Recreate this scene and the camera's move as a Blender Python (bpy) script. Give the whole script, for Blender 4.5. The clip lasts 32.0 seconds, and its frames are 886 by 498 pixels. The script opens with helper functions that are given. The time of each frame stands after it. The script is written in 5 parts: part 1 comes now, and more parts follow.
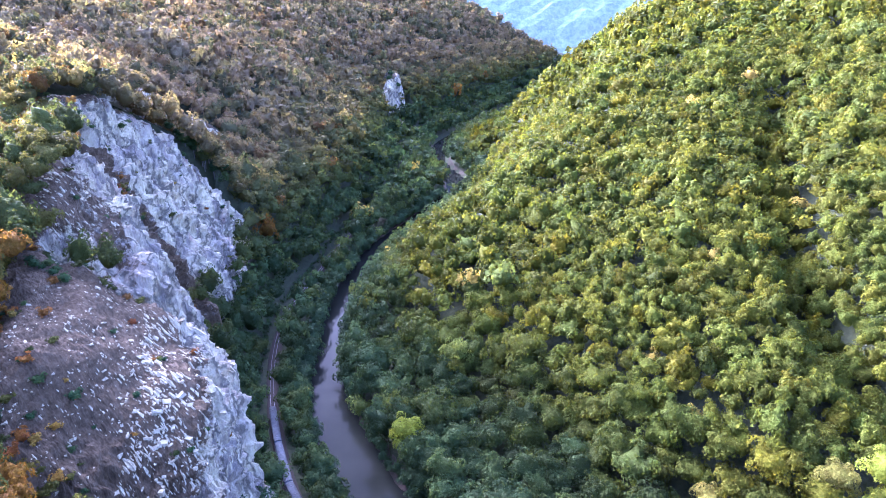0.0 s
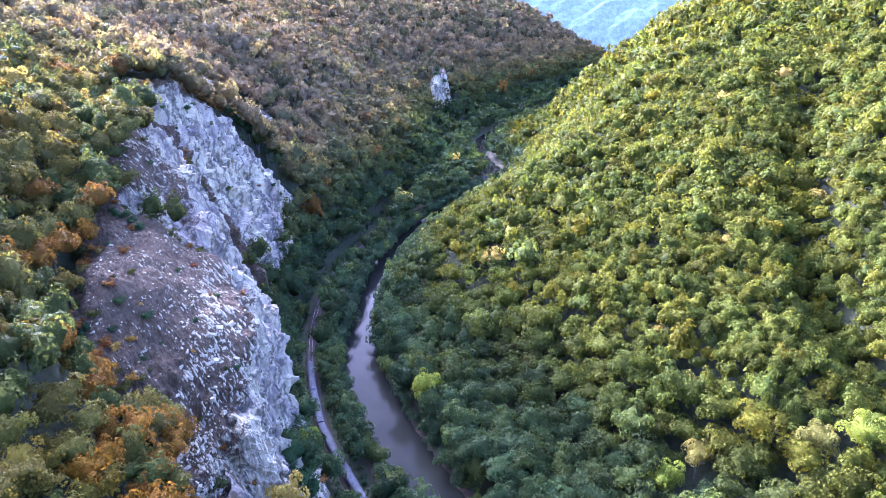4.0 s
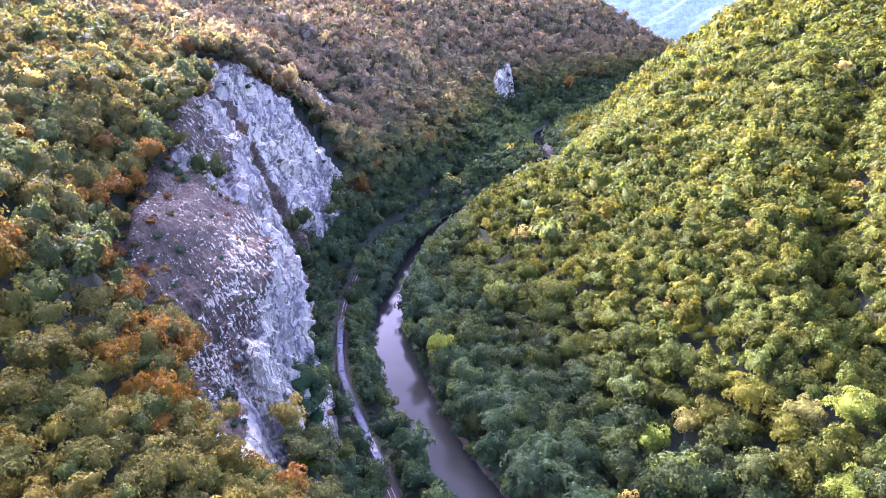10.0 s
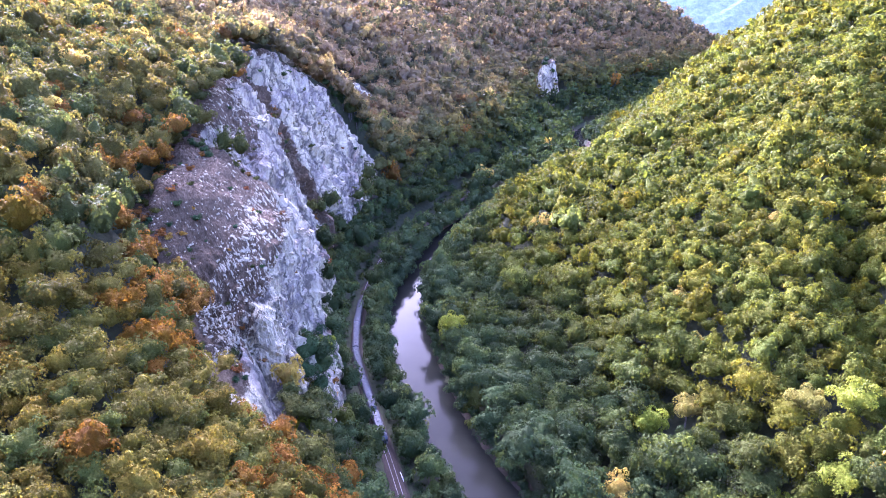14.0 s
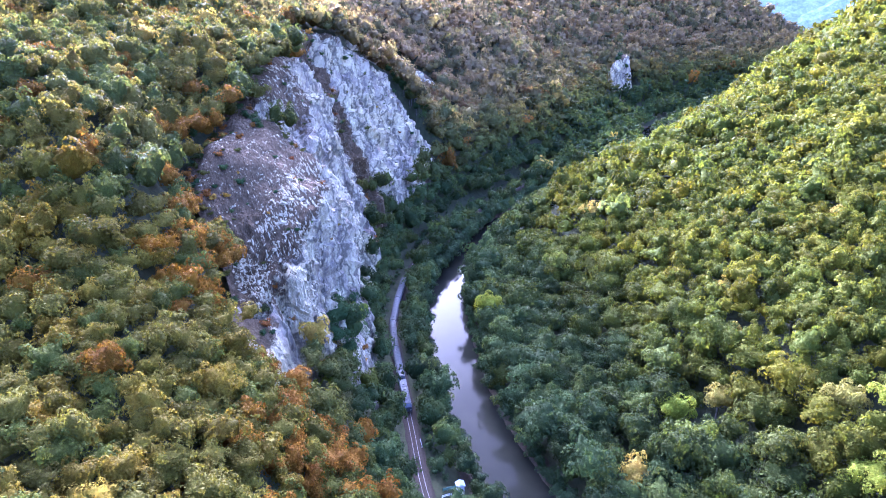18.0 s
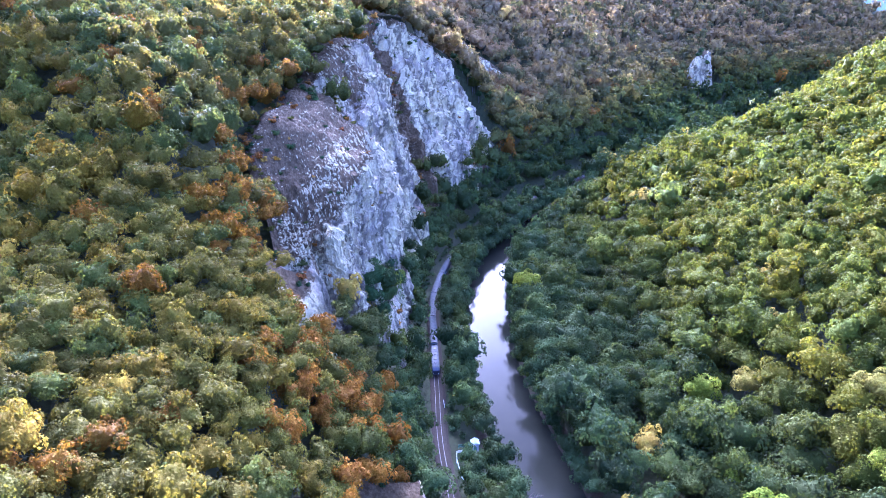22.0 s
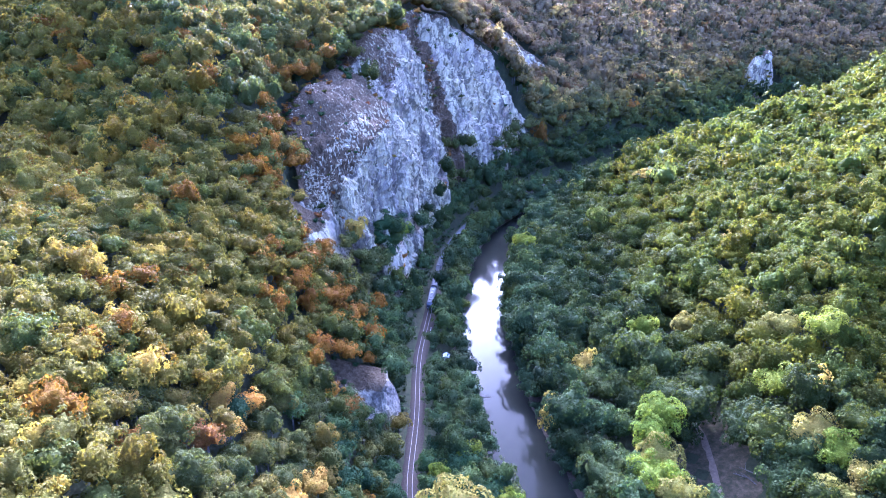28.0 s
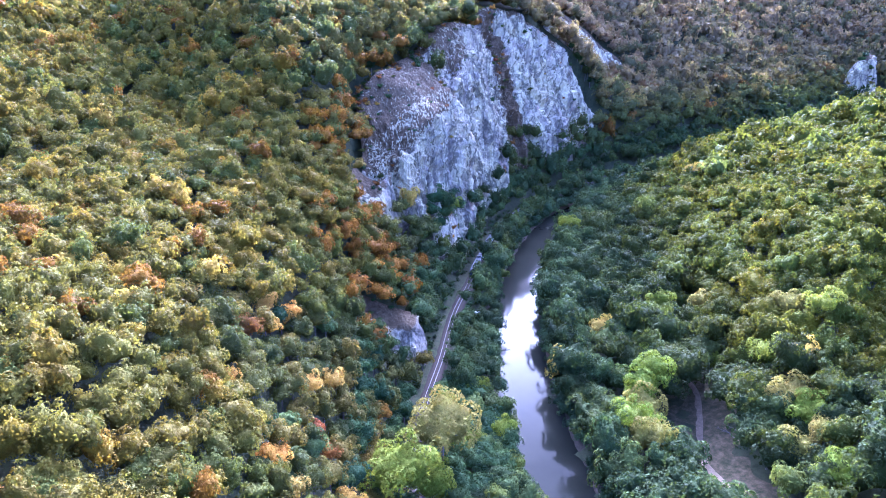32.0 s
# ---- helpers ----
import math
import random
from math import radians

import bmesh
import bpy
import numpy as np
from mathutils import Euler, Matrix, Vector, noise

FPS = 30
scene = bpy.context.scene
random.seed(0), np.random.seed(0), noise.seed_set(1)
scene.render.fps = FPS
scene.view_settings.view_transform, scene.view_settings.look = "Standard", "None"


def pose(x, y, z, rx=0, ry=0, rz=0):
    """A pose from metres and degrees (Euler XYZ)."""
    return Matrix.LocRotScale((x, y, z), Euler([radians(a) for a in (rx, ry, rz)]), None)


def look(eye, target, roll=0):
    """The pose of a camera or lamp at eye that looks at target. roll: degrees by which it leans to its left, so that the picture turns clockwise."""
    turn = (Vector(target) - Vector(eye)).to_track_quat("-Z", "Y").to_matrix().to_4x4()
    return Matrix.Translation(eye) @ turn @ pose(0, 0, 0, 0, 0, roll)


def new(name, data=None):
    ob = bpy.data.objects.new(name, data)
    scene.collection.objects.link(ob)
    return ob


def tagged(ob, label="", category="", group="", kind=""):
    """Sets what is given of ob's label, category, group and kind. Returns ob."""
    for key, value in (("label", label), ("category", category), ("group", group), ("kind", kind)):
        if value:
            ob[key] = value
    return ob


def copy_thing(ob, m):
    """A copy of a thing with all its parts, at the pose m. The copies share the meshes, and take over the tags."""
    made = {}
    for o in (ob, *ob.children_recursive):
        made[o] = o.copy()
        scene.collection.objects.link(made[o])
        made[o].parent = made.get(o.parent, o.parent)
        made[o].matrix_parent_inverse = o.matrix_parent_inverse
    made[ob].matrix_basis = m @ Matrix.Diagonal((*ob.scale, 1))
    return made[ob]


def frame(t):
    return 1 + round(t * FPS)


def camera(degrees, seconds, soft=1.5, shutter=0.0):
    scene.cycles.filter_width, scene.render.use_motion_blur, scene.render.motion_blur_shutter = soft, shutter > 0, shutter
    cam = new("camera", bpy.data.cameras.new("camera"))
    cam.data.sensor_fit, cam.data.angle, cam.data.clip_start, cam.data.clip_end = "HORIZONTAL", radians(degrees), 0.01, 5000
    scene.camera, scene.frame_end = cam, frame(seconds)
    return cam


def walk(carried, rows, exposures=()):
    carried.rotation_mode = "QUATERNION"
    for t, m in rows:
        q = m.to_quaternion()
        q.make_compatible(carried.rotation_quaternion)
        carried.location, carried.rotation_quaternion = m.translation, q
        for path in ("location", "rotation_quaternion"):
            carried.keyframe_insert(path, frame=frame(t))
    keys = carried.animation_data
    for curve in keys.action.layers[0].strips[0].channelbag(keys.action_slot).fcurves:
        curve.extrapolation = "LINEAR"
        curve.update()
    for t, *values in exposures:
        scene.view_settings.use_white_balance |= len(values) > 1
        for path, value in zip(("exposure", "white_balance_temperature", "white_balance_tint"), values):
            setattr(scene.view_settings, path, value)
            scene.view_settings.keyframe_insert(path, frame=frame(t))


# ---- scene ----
cam = camera(70.9, 32.0, soft=1.0)
METRES, EYE, TILT, LEAN, TURN = 220.0, 170.5, -23.0, 0.0, 0.0
ROWS = [
    (0.0, 0.0, 0.0, 0.0, 0.0, 0.0, -0.0),
    (0.5, 0.0057, -0.0166, -0.0073, -0.02, -0.0, -0.01),
    (1.0, 0.011, -0.0326, -0.0145, -0.03, 0.01, -0.02),
    (1.5, 0.0152, -0.0476, -0.0212, 0.52, 0.0, -0.31),
    (2.0, 0.0209, -0.0615, -0.0278, 2.26, -0.01, -1.06),
    (2.5, 0.0266, -0.0744, -0.034, 3.24, -0.04, -1.49),
    (4.5, 0.0537, -0.1157, -0.0567, 4.47, -0.06, -2.06),
    (5.0, 0.063, -0.1233, -0.0615, 4.61, -0.08, -2.1),
    (5.5, 0.073, -0.1302, -0.0667, 4.7, -0.08, -2.13),
    (6.0, 0.0829, -0.1361, -0.0717, 4.77, -0.08, -2.14),
    (6.5, 0.0933, -0.1419, -0.0769, 4.83, -0.07, -2.16),
    (7.0, 0.1042, -0.1472, -0.0816, 4.9, -0.08, -2.19),
    (7.5, 0.1146, -0.1522, -0.0865, 5.01, -0.07, -2.18),
    (8.0, 0.1245, -0.1566, -0.0912, 6.18, -0.11, -2.72),
    (8.5, 0.135, -0.1611, -0.0958, 7.78, -0.18, -3.39),
    (9.0, 0.1459, -0.1645, -0.0995, 8.97, -0.26, -3.84),
    (9.5, 0.1561, -0.1675, -0.1031, 10.21, -0.34, -4.37),
    (10.0, 0.1668, -0.1703, -0.1065, 11.22, -0.43, -4.82),
    (10.5, 0.1787, -0.1728, -0.1103, 12.15, -0.48, -5.19),
    (11.0, 0.1896, -0.175, -0.1134, 12.91, -0.57, -5.47),
    (11.5, 0.2004, -0.1772, -0.1165, 13.67, -0.65, -5.74),
    (12.0, 0.2106, -0.1785, -0.1197, 14.37, -0.72, -6.05),
    (12.5, 0.2208, -0.1793, -0.1232, 14.9, -0.78, -6.25),
    (13.0, 0.2304, -0.1795, -0.1271, 15.27, -0.82, -6.36),
    (13.5, 0.2398, -0.1792, -0.1317, 15.56, -0.84, -6.46),
    (15.5, 0.2757, -0.1758, -0.1499, 17.92, -1.08, -7.36),
    (16.0, 0.2844, -0.1743, -0.1541, 18.72, -1.21, -7.68),
    (16.5, 0.2934, -0.1726, -0.1583, 19.71, -1.32, -8.07),
    (17.0, 0.3031, -0.1707, -0.1621, 20.8, -1.48, -8.46),
    (17.5, 0.3129, -0.1689, -0.1663, 21.85, -1.63, -8.87),
    (18.0, 0.3239, -0.1668, -0.1703, 22.84, -1.79, -9.24),
    (18.5, 0.334, -0.1644, -0.1748, 23.36, -1.88, -9.44),
    (19.0, 0.3449, -0.1623, -0.1788, 23.63, -1.91, -9.53),
    (19.5, 0.3557, -0.1607, -0.1831, 23.85, -1.94, -9.6),
    (20.0, 0.3664, -0.1602, -0.188, 24.33, -2.02, -9.79),
    (20.5, 0.378, -0.1605, -0.1928, 25.58, -2.23, -10.27),
    (21.0, 0.3892, -0.1614, -0.1977, 26.77, -2.46, -10.73),
    (21.5, 0.4004, -0.1631, -0.2025, 28.12, -2.7, -11.26),
    (22.0, 0.4116, -0.165, -0.2072, 30.1, -3.1, -11.97),
    (22.5, 0.4245, -0.168, -0.2117, 32.11, -3.51, -12.67),
    (23.0, 0.4392, -0.1713, -0.2156, 33.65, -3.85, -13.19),
    (23.5, 0.4554, -0.1753, -0.2184, 34.75, -4.11, -13.48),
    (24.0, 0.4745, -0.1799, -0.2204, 35.8, -4.36, -13.84),
    (24.5, 0.4953, -0.1853, -0.223, 36.51, -4.53, -14.08),
    (25.0, 0.5181, -0.192, -0.2257, 37.02, -4.66, -14.24),
    (25.5, 0.542, -0.1996, -0.2289, 37.36, -4.75, -14.37),
    (27.5, 0.6459, -0.2361, -0.2457, 37.81, -4.77, -14.56),
    (28.0, 0.6707, -0.2435, -0.2504, 37.78, -4.77, -14.58),
    (28.5, 0.6947, -0.2501, -0.2552, 37.76, -4.75, -14.57),
    (29.0, 0.7177, -0.256, -0.2601, 37.98, -4.78, -14.67),
    (29.5, 0.7407, -0.2612, -0.2643, 39.03, -5.05, -15.04),
    (30.0, 0.764, -0.2654, -0.268, 40.7, -5.48, -15.6),
    (30.5, 0.7874, -0.2686, -0.271, 42.89, -6.07, -16.3),
    (31.0, 0.8104, -0.2706, -0.2733, 44.47, -6.49, -16.8),
    (31.5, 0.8305, -0.2717, -0.2744, 45.68, -6.83, -17.2),
    (32.0, 0.8467, -0.2727, -0.2745, 46.91, -7.16, -17.55),
]
walk(cam, [(t, pose(0, 0, EYE, TILT, LEAN, TURN) @ pose(METRES * x, METRES * y, METRES * z, 90 + pitch, roll, yaw)) for t, x, y, z, yaw, pitch, roll in ROWS],
     exposures=[(0.0, 5.12, 4330, 39), (7.8, 5.12, 4330, 39), (9.0, 5.25, 4650, 52), (14.0, 5.25, 4600, 50), (18.0, 5.22, 4280, 39), (32.0, 5.05, 4060, 37)])

# ---- light ----
SUN_AZ, SUN_EL = 46.0, 18.0          # degrees left of the +y axis, degrees up
world = bpy.data.worlds.new("sky")
scene.world = world
world.use_nodes = True
wn = world.node_tree.nodes
sky = wn.new("ShaderNodeTexSky")
sky.sky_type, sky.sun_disc = "NISHITA", False
sky.sun_elevation, sky.sun_rotation = radians(SUN_EL), radians(-SUN_AZ)
sky.air_density, sky.dust_density, sky.ozone_density = 0.4, 9.0, 0.3
world.node_tree.links.new(sky.outputs[0], wn["Background"].inputs[0])
wn["Background"].inputs[1].default_value = 0.15
sun = new("sun", bpy.data.lights.new("sun", "SUN"))
sun.data.energy, sun.data.angle, sun.data.color = 0.95, radians(1.2), (1.0, 0.87, 0.58)
saz, sel = radians(SUN_AZ), radians(SUN_EL)
sun.matrix_world = look((0, 0, 0), (math.sin(saz) * math.cos(sel), -math.cos(saz) * math.cos(sel), -math.sin(sel)))
sun.location = (-400, 260, 400)

# ---- materials ----


def material(name, rough=0.8, base=(0.3, 0.3, 0.3), metal=0.0):
    m = bpy.data.materials.new(name)
    m.use_nodes = True
    b = m.node_tree.nodes["Principled BSDF"]
    b.inputs["Roughness"].default_value = rough
    b.inputs["Metallic"].default_value = metal
    b.inputs["Specular IOR Level"].default_value = 0.08 if rough > 0.75 else 0.5
    b.inputs["Base Color"].default_value = (*base, 1)
    return m, m.node_tree.nodes, m.node_tree.links, b


def node(nodes, kind, **values):
    n = nodes.new(kind)
    for key, value in values.items():
        n.inputs[key].default_value = value
    return n


def ramp(nodes, stops):
    r = nodes.new("ShaderNodeValToRGB")
    while len(r.color_ramp.elements) < len(stops):
        r.color_ramp.elements.new(0.5)
    for e, (p, c) in zip(r.color_ramp.elements, stops):
        e.position, e.color = p, (*c, 1)
    return r


def blend(nodes, links, fac, a, b, mode="MIX"):
    n = nodes.new("ShaderNodeMix")
    n.data_type, n.blend_type = "RGBA", mode
    for socket, value in ((0, fac), (6, a), (7, b)):
        if isinstance(value, (int, float)):
            n.inputs[socket].default_value = value
        elif isinstance(value, tuple):
            n.inputs[socket].default_value = (*value, 1)
        else:
            links.new(value, n.inputs[socket])
    return n.outputs[2]


def maths(nodes, links, op, a, b=0.0, clamp=False):
    n = nodes.new("ShaderNodeMath")
    n.operation, n.use_clamp = op, clamp
    for socket, value in ((0, a), (1, b)):
        if isinstance(value, (int, float)):
            n.inputs[socket].default_value = value
        else:
            links.new(value, n.inputs[socket])
    return n.outputs[0]


def texture(nodes, links, scale, detail=6.0, rough=0.6, stretch=(1, 1, 1), kind="ShaderNodeTexNoise"):
    co = nodes.new("ShaderNodeNewGeometry")
    mp = nodes.new("ShaderNodeMapping")
    mp.inputs["Scale"].default_value = stretch
    links.new(co.outputs["Position"], mp.inputs[0])
    t = nodes.new(kind)
    t.inputs["Scale"].default_value = scale
    if kind == "ShaderNodeTexNoise":
        t.inputs["Detail"].default_value, t.inputs["Roughness"].default_value = detail, rough
    links.new(mp.outputs[0], t.inputs["Vector"])
    return t.outputs[0]


def relief(nodes, links, b, height, strength, distance):
    n = node(nodes, "ShaderNodeBump", Strength=strength, Distance=distance)
    links.new(height, n.inputs["Height"])
    links.new(n.outputs[0], b.inputs["Normal"])


def leaf_material(name, stops=None, thin=0.42):
    """Foliage: hue from the stored crown colour, or from a ramp by tree; each spray varies by itself."""
    m, n, l, b = material(name, 0.8)
    geo = n.new("ShaderNodeNewGeometry")
    if stops:
        info = n.new("ShaderNodeObjectInfo")
        r = ramp(n, stops)
        l.new(info.outputs["Random"], r.inputs[0])
        colour = r.outputs[0]
    else:
        a = n.new("ShaderNodeAttribute")
        a.attribute_name = "crown_hue"
        colour = a.outputs["Color"]
    v = maths(n, l, "MULTIPLY_ADD", geo.outputs["Random Per Island"], 0.26)
    n[v.node.name].inputs[2].default_value = 0.46
    speck = ramp(n, [(0.36, (0.20, 0.20, 0.20)), (0.62, (0.58, 0.58, 0.58))])
    leaves = texture(n, l, 2.6, 3.0, 0.7)
    l.new(leaves, speck.inputs[0])
    v = maths(n, l, "ADD", v, speck.outputs[0])
    relief(n, l, b, leaves, 1.0, 0.6)
    hsv = n.new("ShaderNodeHueSaturation")
    l.new(colour, hsv.inputs["Color"])
    l.new(v, hsv.inputs["Value"])
    hsv.inputs["Saturation"].default_value = 1.05
    h = maths(n, l, "MULTIPLY_ADD", texture(n, l, 0.35, 3.0), 0.06)
    n[h.node.name].inputs[2].default_value = 0.47
    l.new(h, hsv.inputs["Hue"])
    l.new(hsv.outputs[0], b.inputs["Base Color"])
    b.inputs["Specular IOR Level"].default_value = 0.06
    tr = n.new("ShaderNodeBsdfTranslucent")
    warm = blend(n, l, 1.0, hsv.outputs[0], (1.25, 1.15, 0.6), "MULTIPLY")
    l.new(warm, tr.inputs[0])
    mix = n.new("ShaderNodeMixShader")
    mix.inputs[0].default_value = thin
    l.new(b.outputs[0], mix.inputs[1])
    l.new(tr.outputs[0], mix.inputs[2])
    l.new(mix.outputs[0], n["Material Output"].inputs[0])
    return m


LEAF_FOREST = leaf_material("forest_leaf")
LEAVES = {
    "green": leaf_material("green_leaf", [(0.0, (0.024, 0.044, 0.019)), (0.5, (0.038, 0.064, 0.022)), (1.0, (0.062, 0.085, 0.025))]),
    "olive": leaf_material("olive_leaf", [(0.0, (0.034, 0.042, 0.012)), (0.5, (0.060, 0.063, 0.014)), (1.0, (0.104, 0.082, 0.016))]),
    "gold": leaf_material("gold_leaf", [(0.0, (0.165, 0.130, 0.030)), (0.6, (0.240, 0.160, 0.034)), (1.0, (0.290, 0.150, 0.030))]),
    "rust": leaf_material("rust_leaf", [(0.0, (0.130, 0.070, 0.020)), (0.6, (0.165, 0.078, 0.020)), (1.0, (0.130, 0.048, 0.020))]),
    "lime": leaf_material("lime_leaf", [(0.0, (0.090, 0.120, 0.013)), (1.0, (0.135, 0.150, 0.018))]),
    "pale": leaf_material("pale_leaf", [(0.0, (0.135, 0.128, 0.026)), (1.0, (0.175, 0.148, 0.032))]),
}
BARK, bn, bl, bb = material("bark", 0.9)
bl.new(ramp(bn, [(0.3, (0.05, 0.04, 0.032)), (0.7, (0.14, 0.12, 0.10))]).outputs[0], bb.inputs["Base Color"])
bl.new(texture(bn, bl, 2.5, 5, 0.7, (1, 1, 0.2)), bn["Color Ramp"].inputs[0])


def rock_material():
    m, n, l, b = material("limestone", 0.9)
    fine = texture(n, l, 0.9, 8, 0.72, (1, 1, 0.35))
    grain = texture(n, l, 4.0, 6, 0.7)
    pale = ramp(n, [(0.28, (0.15, 0.122, 0.066)), (0.42, (0.36, 0.305, 0.165)), (0.58, (0.45, 0.388, 0.215)), (0.80, (0.54, 0.470, 0.275))])
    l.new(fine, pale.inputs[0])
    stain = ramp(n, [(0.46, (0, 0, 0)), (0.62, (1, 1, 1))])
    l.new(texture(n, l, 0.055, 6, 0.62, (1, 1, 0.45)), stain.inputs[0])
    c = blend(n, l, maths(n, l, "MULTIPLY", stain.outputs[0], 0.6), pale.outputs[0], (0.22, 0.175, 0.145))
    # dark stain streaks, strengthened to stand in for vertical shadows on the rock
    streak = ramp(n, [(0.47, (0, 0, 0)), (0.60, (1, 1, 1))])
    l.new(texture(n, l, 0.15, 8, 0.66, (1, 1, 0.14)), streak.inputs[0])
    c = blend(n, l, maths(n, l, "MULTIPLY", streak.outputs[0], 0.8), c, (0.12, 0.098, 0.082))
    ochre = ramp(n, [(0.60, (0, 0, 0)), (0.70, (1, 1, 1))])
    l.new(texture(n, l, 0.13, 5, 0.6, (1, 1, 0.3)), ochre.inputs[0])
    c = blend(n, l, maths(n, l, "MULTIPLY", ochre.outputs[0], 0.5), c, (0.36, 0.21, 0.12))
    # joints: moss and soil, with the shade of cracks put into the colour
    joint = n.new("ShaderNodeTexVoronoi")
    joint.feature = "DISTANCE_TO_EDGE"
    joint.inputs["Scale"].default_value = 0.13
    co = n.new("ShaderNodeNewGeometry")
    mp = n.new("ShaderNodeMapping")
    mp.inputs["Scale"].default_value = (1, 1, 0.2)
    wob = n.new("ShaderNodeTexNoise")
    wob.inputs["Scale"].default_value, wob.inputs["Detail"].default_value = 0.35, 5
    l.new(co.outputs["Position"], wob.inputs["Vector"])
    bent = n.new("ShaderNodeVectorMath")
    bent.operation = "MULTIPLY_ADD"
    bent.inputs[1].default_value = (6, 6, 6)
    l.new(wob.outputs["Color"], bent.inputs[0])
    l.new(co.outputs["Position"], bent.inputs[2])
    l.new(bent.outputs[0], mp.inputs[0])
    l.new(mp.outputs[0], joint.inputs["Vector"])
    seam = ramp(n, [(0.02, (1, 1, 1)), (0.09, (0, 0, 0))])
    l.new(joint.outputs["Distance"], seam.inputs[0])
    c = blend(n, l, maths(n, l, "MULTIPLY", seam.outputs[0], 0.8), c, (0.075, 0.066, 0.045))
    # dry turf where soil has gathered, broken up by stones
    soil = n.new("ShaderNodeAttribute")
    soil.attribute_name = "soil"
    cover = maths(n, l, "MULTIPLY_ADD", texture(n, l, 0.30, 8, 0.78), 1.9)
    n[cover.node.name].inputs[2].default_value = -0.95
    cover = maths(n, l, "ADD", soil.outputs["Fac"], cover)
    turf = ramp(n, [(0.44, (0, 0, 0)), (0.54, (1, 1, 1))])
    l.new(cover, turf.inputs[0])
    turf_hue = ramp(n, [(0.3, (0.040, 0.029, 0.014)), (0.5, (0.080, 0.056, 0.028)), (0.62, (0.105, 0.077, 0.042)), (0.78, (0.050, 0.050, 0.018))])
    l.new(texture(n, l, 0.7, 8, 0.7), turf_hue.inputs[0])
    c = blend(n, l, turf.outputs[0], c, turf_hue.outputs[0])
    l.new(c, b.inputs["Base Color"])
    both = maths(n, l, "ADD", fine, maths(n, l, "MULTIPLY", grain, 0.35))
    relief(n, l, b, both, 1.0, 1.2)
    return m


ROCK = rock_material()
GROUND, gn, gl, gb = material("forest_floor", 0.95)
gr = ramp(gn, [(0.3, (0.018, 0.022, 0.010)), (0.55, (0.038, 0.040, 0.018)), (0.75, (0.035, 0.050, 0.018))])
gl.new(texture(gn, gl, 0.4, 8, 0.7), gr.inputs[0])
gl.new(gr.outputs[0], gb.inputs["Base Color"])
relief(gn, gl, gb, texture(gn, gl, 1.2, 6, 0.7), 0.6, 0.5)

WATER, an, al, ab = material("river_water", 0.06, (0.045, 0.042, 0.030))
ab.inputs["IOR"].default_value = 1.33
ab.inputs["Specular IOR Level"].default_value = 0.030
rip = texture(an, al, 0.9, 5, 0.65)
relief(an, al, ab, rip, 0.07, 0.10)
flow = texture(an, al, 0.06, 4, 0.6)
fr = ramp(an, [(0.35, (0.010, 0.0105, 0.0072)), (0.7, (0.016, 0.016, 0.011))])
al.new(flow, fr.inputs[0])
al.new(fr.outputs[0], ab.inputs["Base Color"])

BALLAST, n_, l_, b_ = material("ballast", 0.95)
r_ = ramp(n_, [(0.3, (0.018, 0.014, 0.010)), (0.7, (0.052, 0.040, 0.028))])
l_.new(texture(n_, l_, 3.0, 8, 0.75), r_.inputs[0])
l_.new(r_.outputs[0], b_.inputs["Base Color"])
relief(n_, l_, b_, texture(n_, l_, 8.0, 4, 0.7), 0.8, 0.08)
STEEL, n_, l_, b_ = material("rail_steel", 0.6, (0.20, 0.18, 0.17), 0.5)
SLEEPER, n_, l_, b_ = material("sleeper_concrete", 0.9, (0.17, 0.15, 0.13))
EARTH, n_, l_, b_ = material("bare_earth", 0.95)
r_ = ramp(n_, [(0.3, (0.080, 0.058, 0.034)), (0.7, (0.175, 0.130, 0.082))])
l_.new(texture(n_, l_, 0.8, 7, 0.7), r_.inputs[0])
l_.new(r_.outputs[0], b_.inputs["Base Color"])

# ---- the plan: lines of the valley ----
RIVER = [(620, -330), (420, -190), (300, -95), (200, -25), (130, 22), (92, 48), (62, 70), (34, 96), (6, 126), (-18, 160), (-38, 196),
         (-52, 232), (-57, 268), (-58, 310), (-54, 350), (-41, 405), (-16, 460), (5, 510), (14, 546), (8, 580), (-4, 620), (-6, 660),
         (8, 730), (60, 840), (150, 1000), (280, 1200), (520, 1500), (1000, 2000), (1900, 3000)]
RAIL = [(560, -360), (380, -222), (260, -132), (160, -58), (100, -10), (70, 12), (49, 31), (28, 57), (4, 85), (-15, 112), (-36, 142), (-54, 170), (-68, 204),
        (-78, 238), (-84, 272), (-85, 300), (-82, 328), (-77, 360), (-71, 400), (-60, 455), (-45, 528), (-40, 600), (-45, 660), (-30, 740),
        (30, 860), (120, 1020), (250, 1220), (480, 1520), (960, 2030), (1850, 3030)]
CREST = [(-75, 240), (-38, 288), (-10, 328), (22, 347), (60, 388), (84, 420), (108, 520), (142, 580), (178, 612), (300, 700), (520, 820), (1000, 1100), (2500, 1900)]
TRACK = [(190, 40), (160, 58), (139, 73), (124, 82), (114, 98), (106, 110), (96, 118)]
RAVINE = [(215, 400), (182, 337), (167, 291), (153, 243), (145, 207), (146, 169), (152, 120)]
HALF_RIVER = 11.5


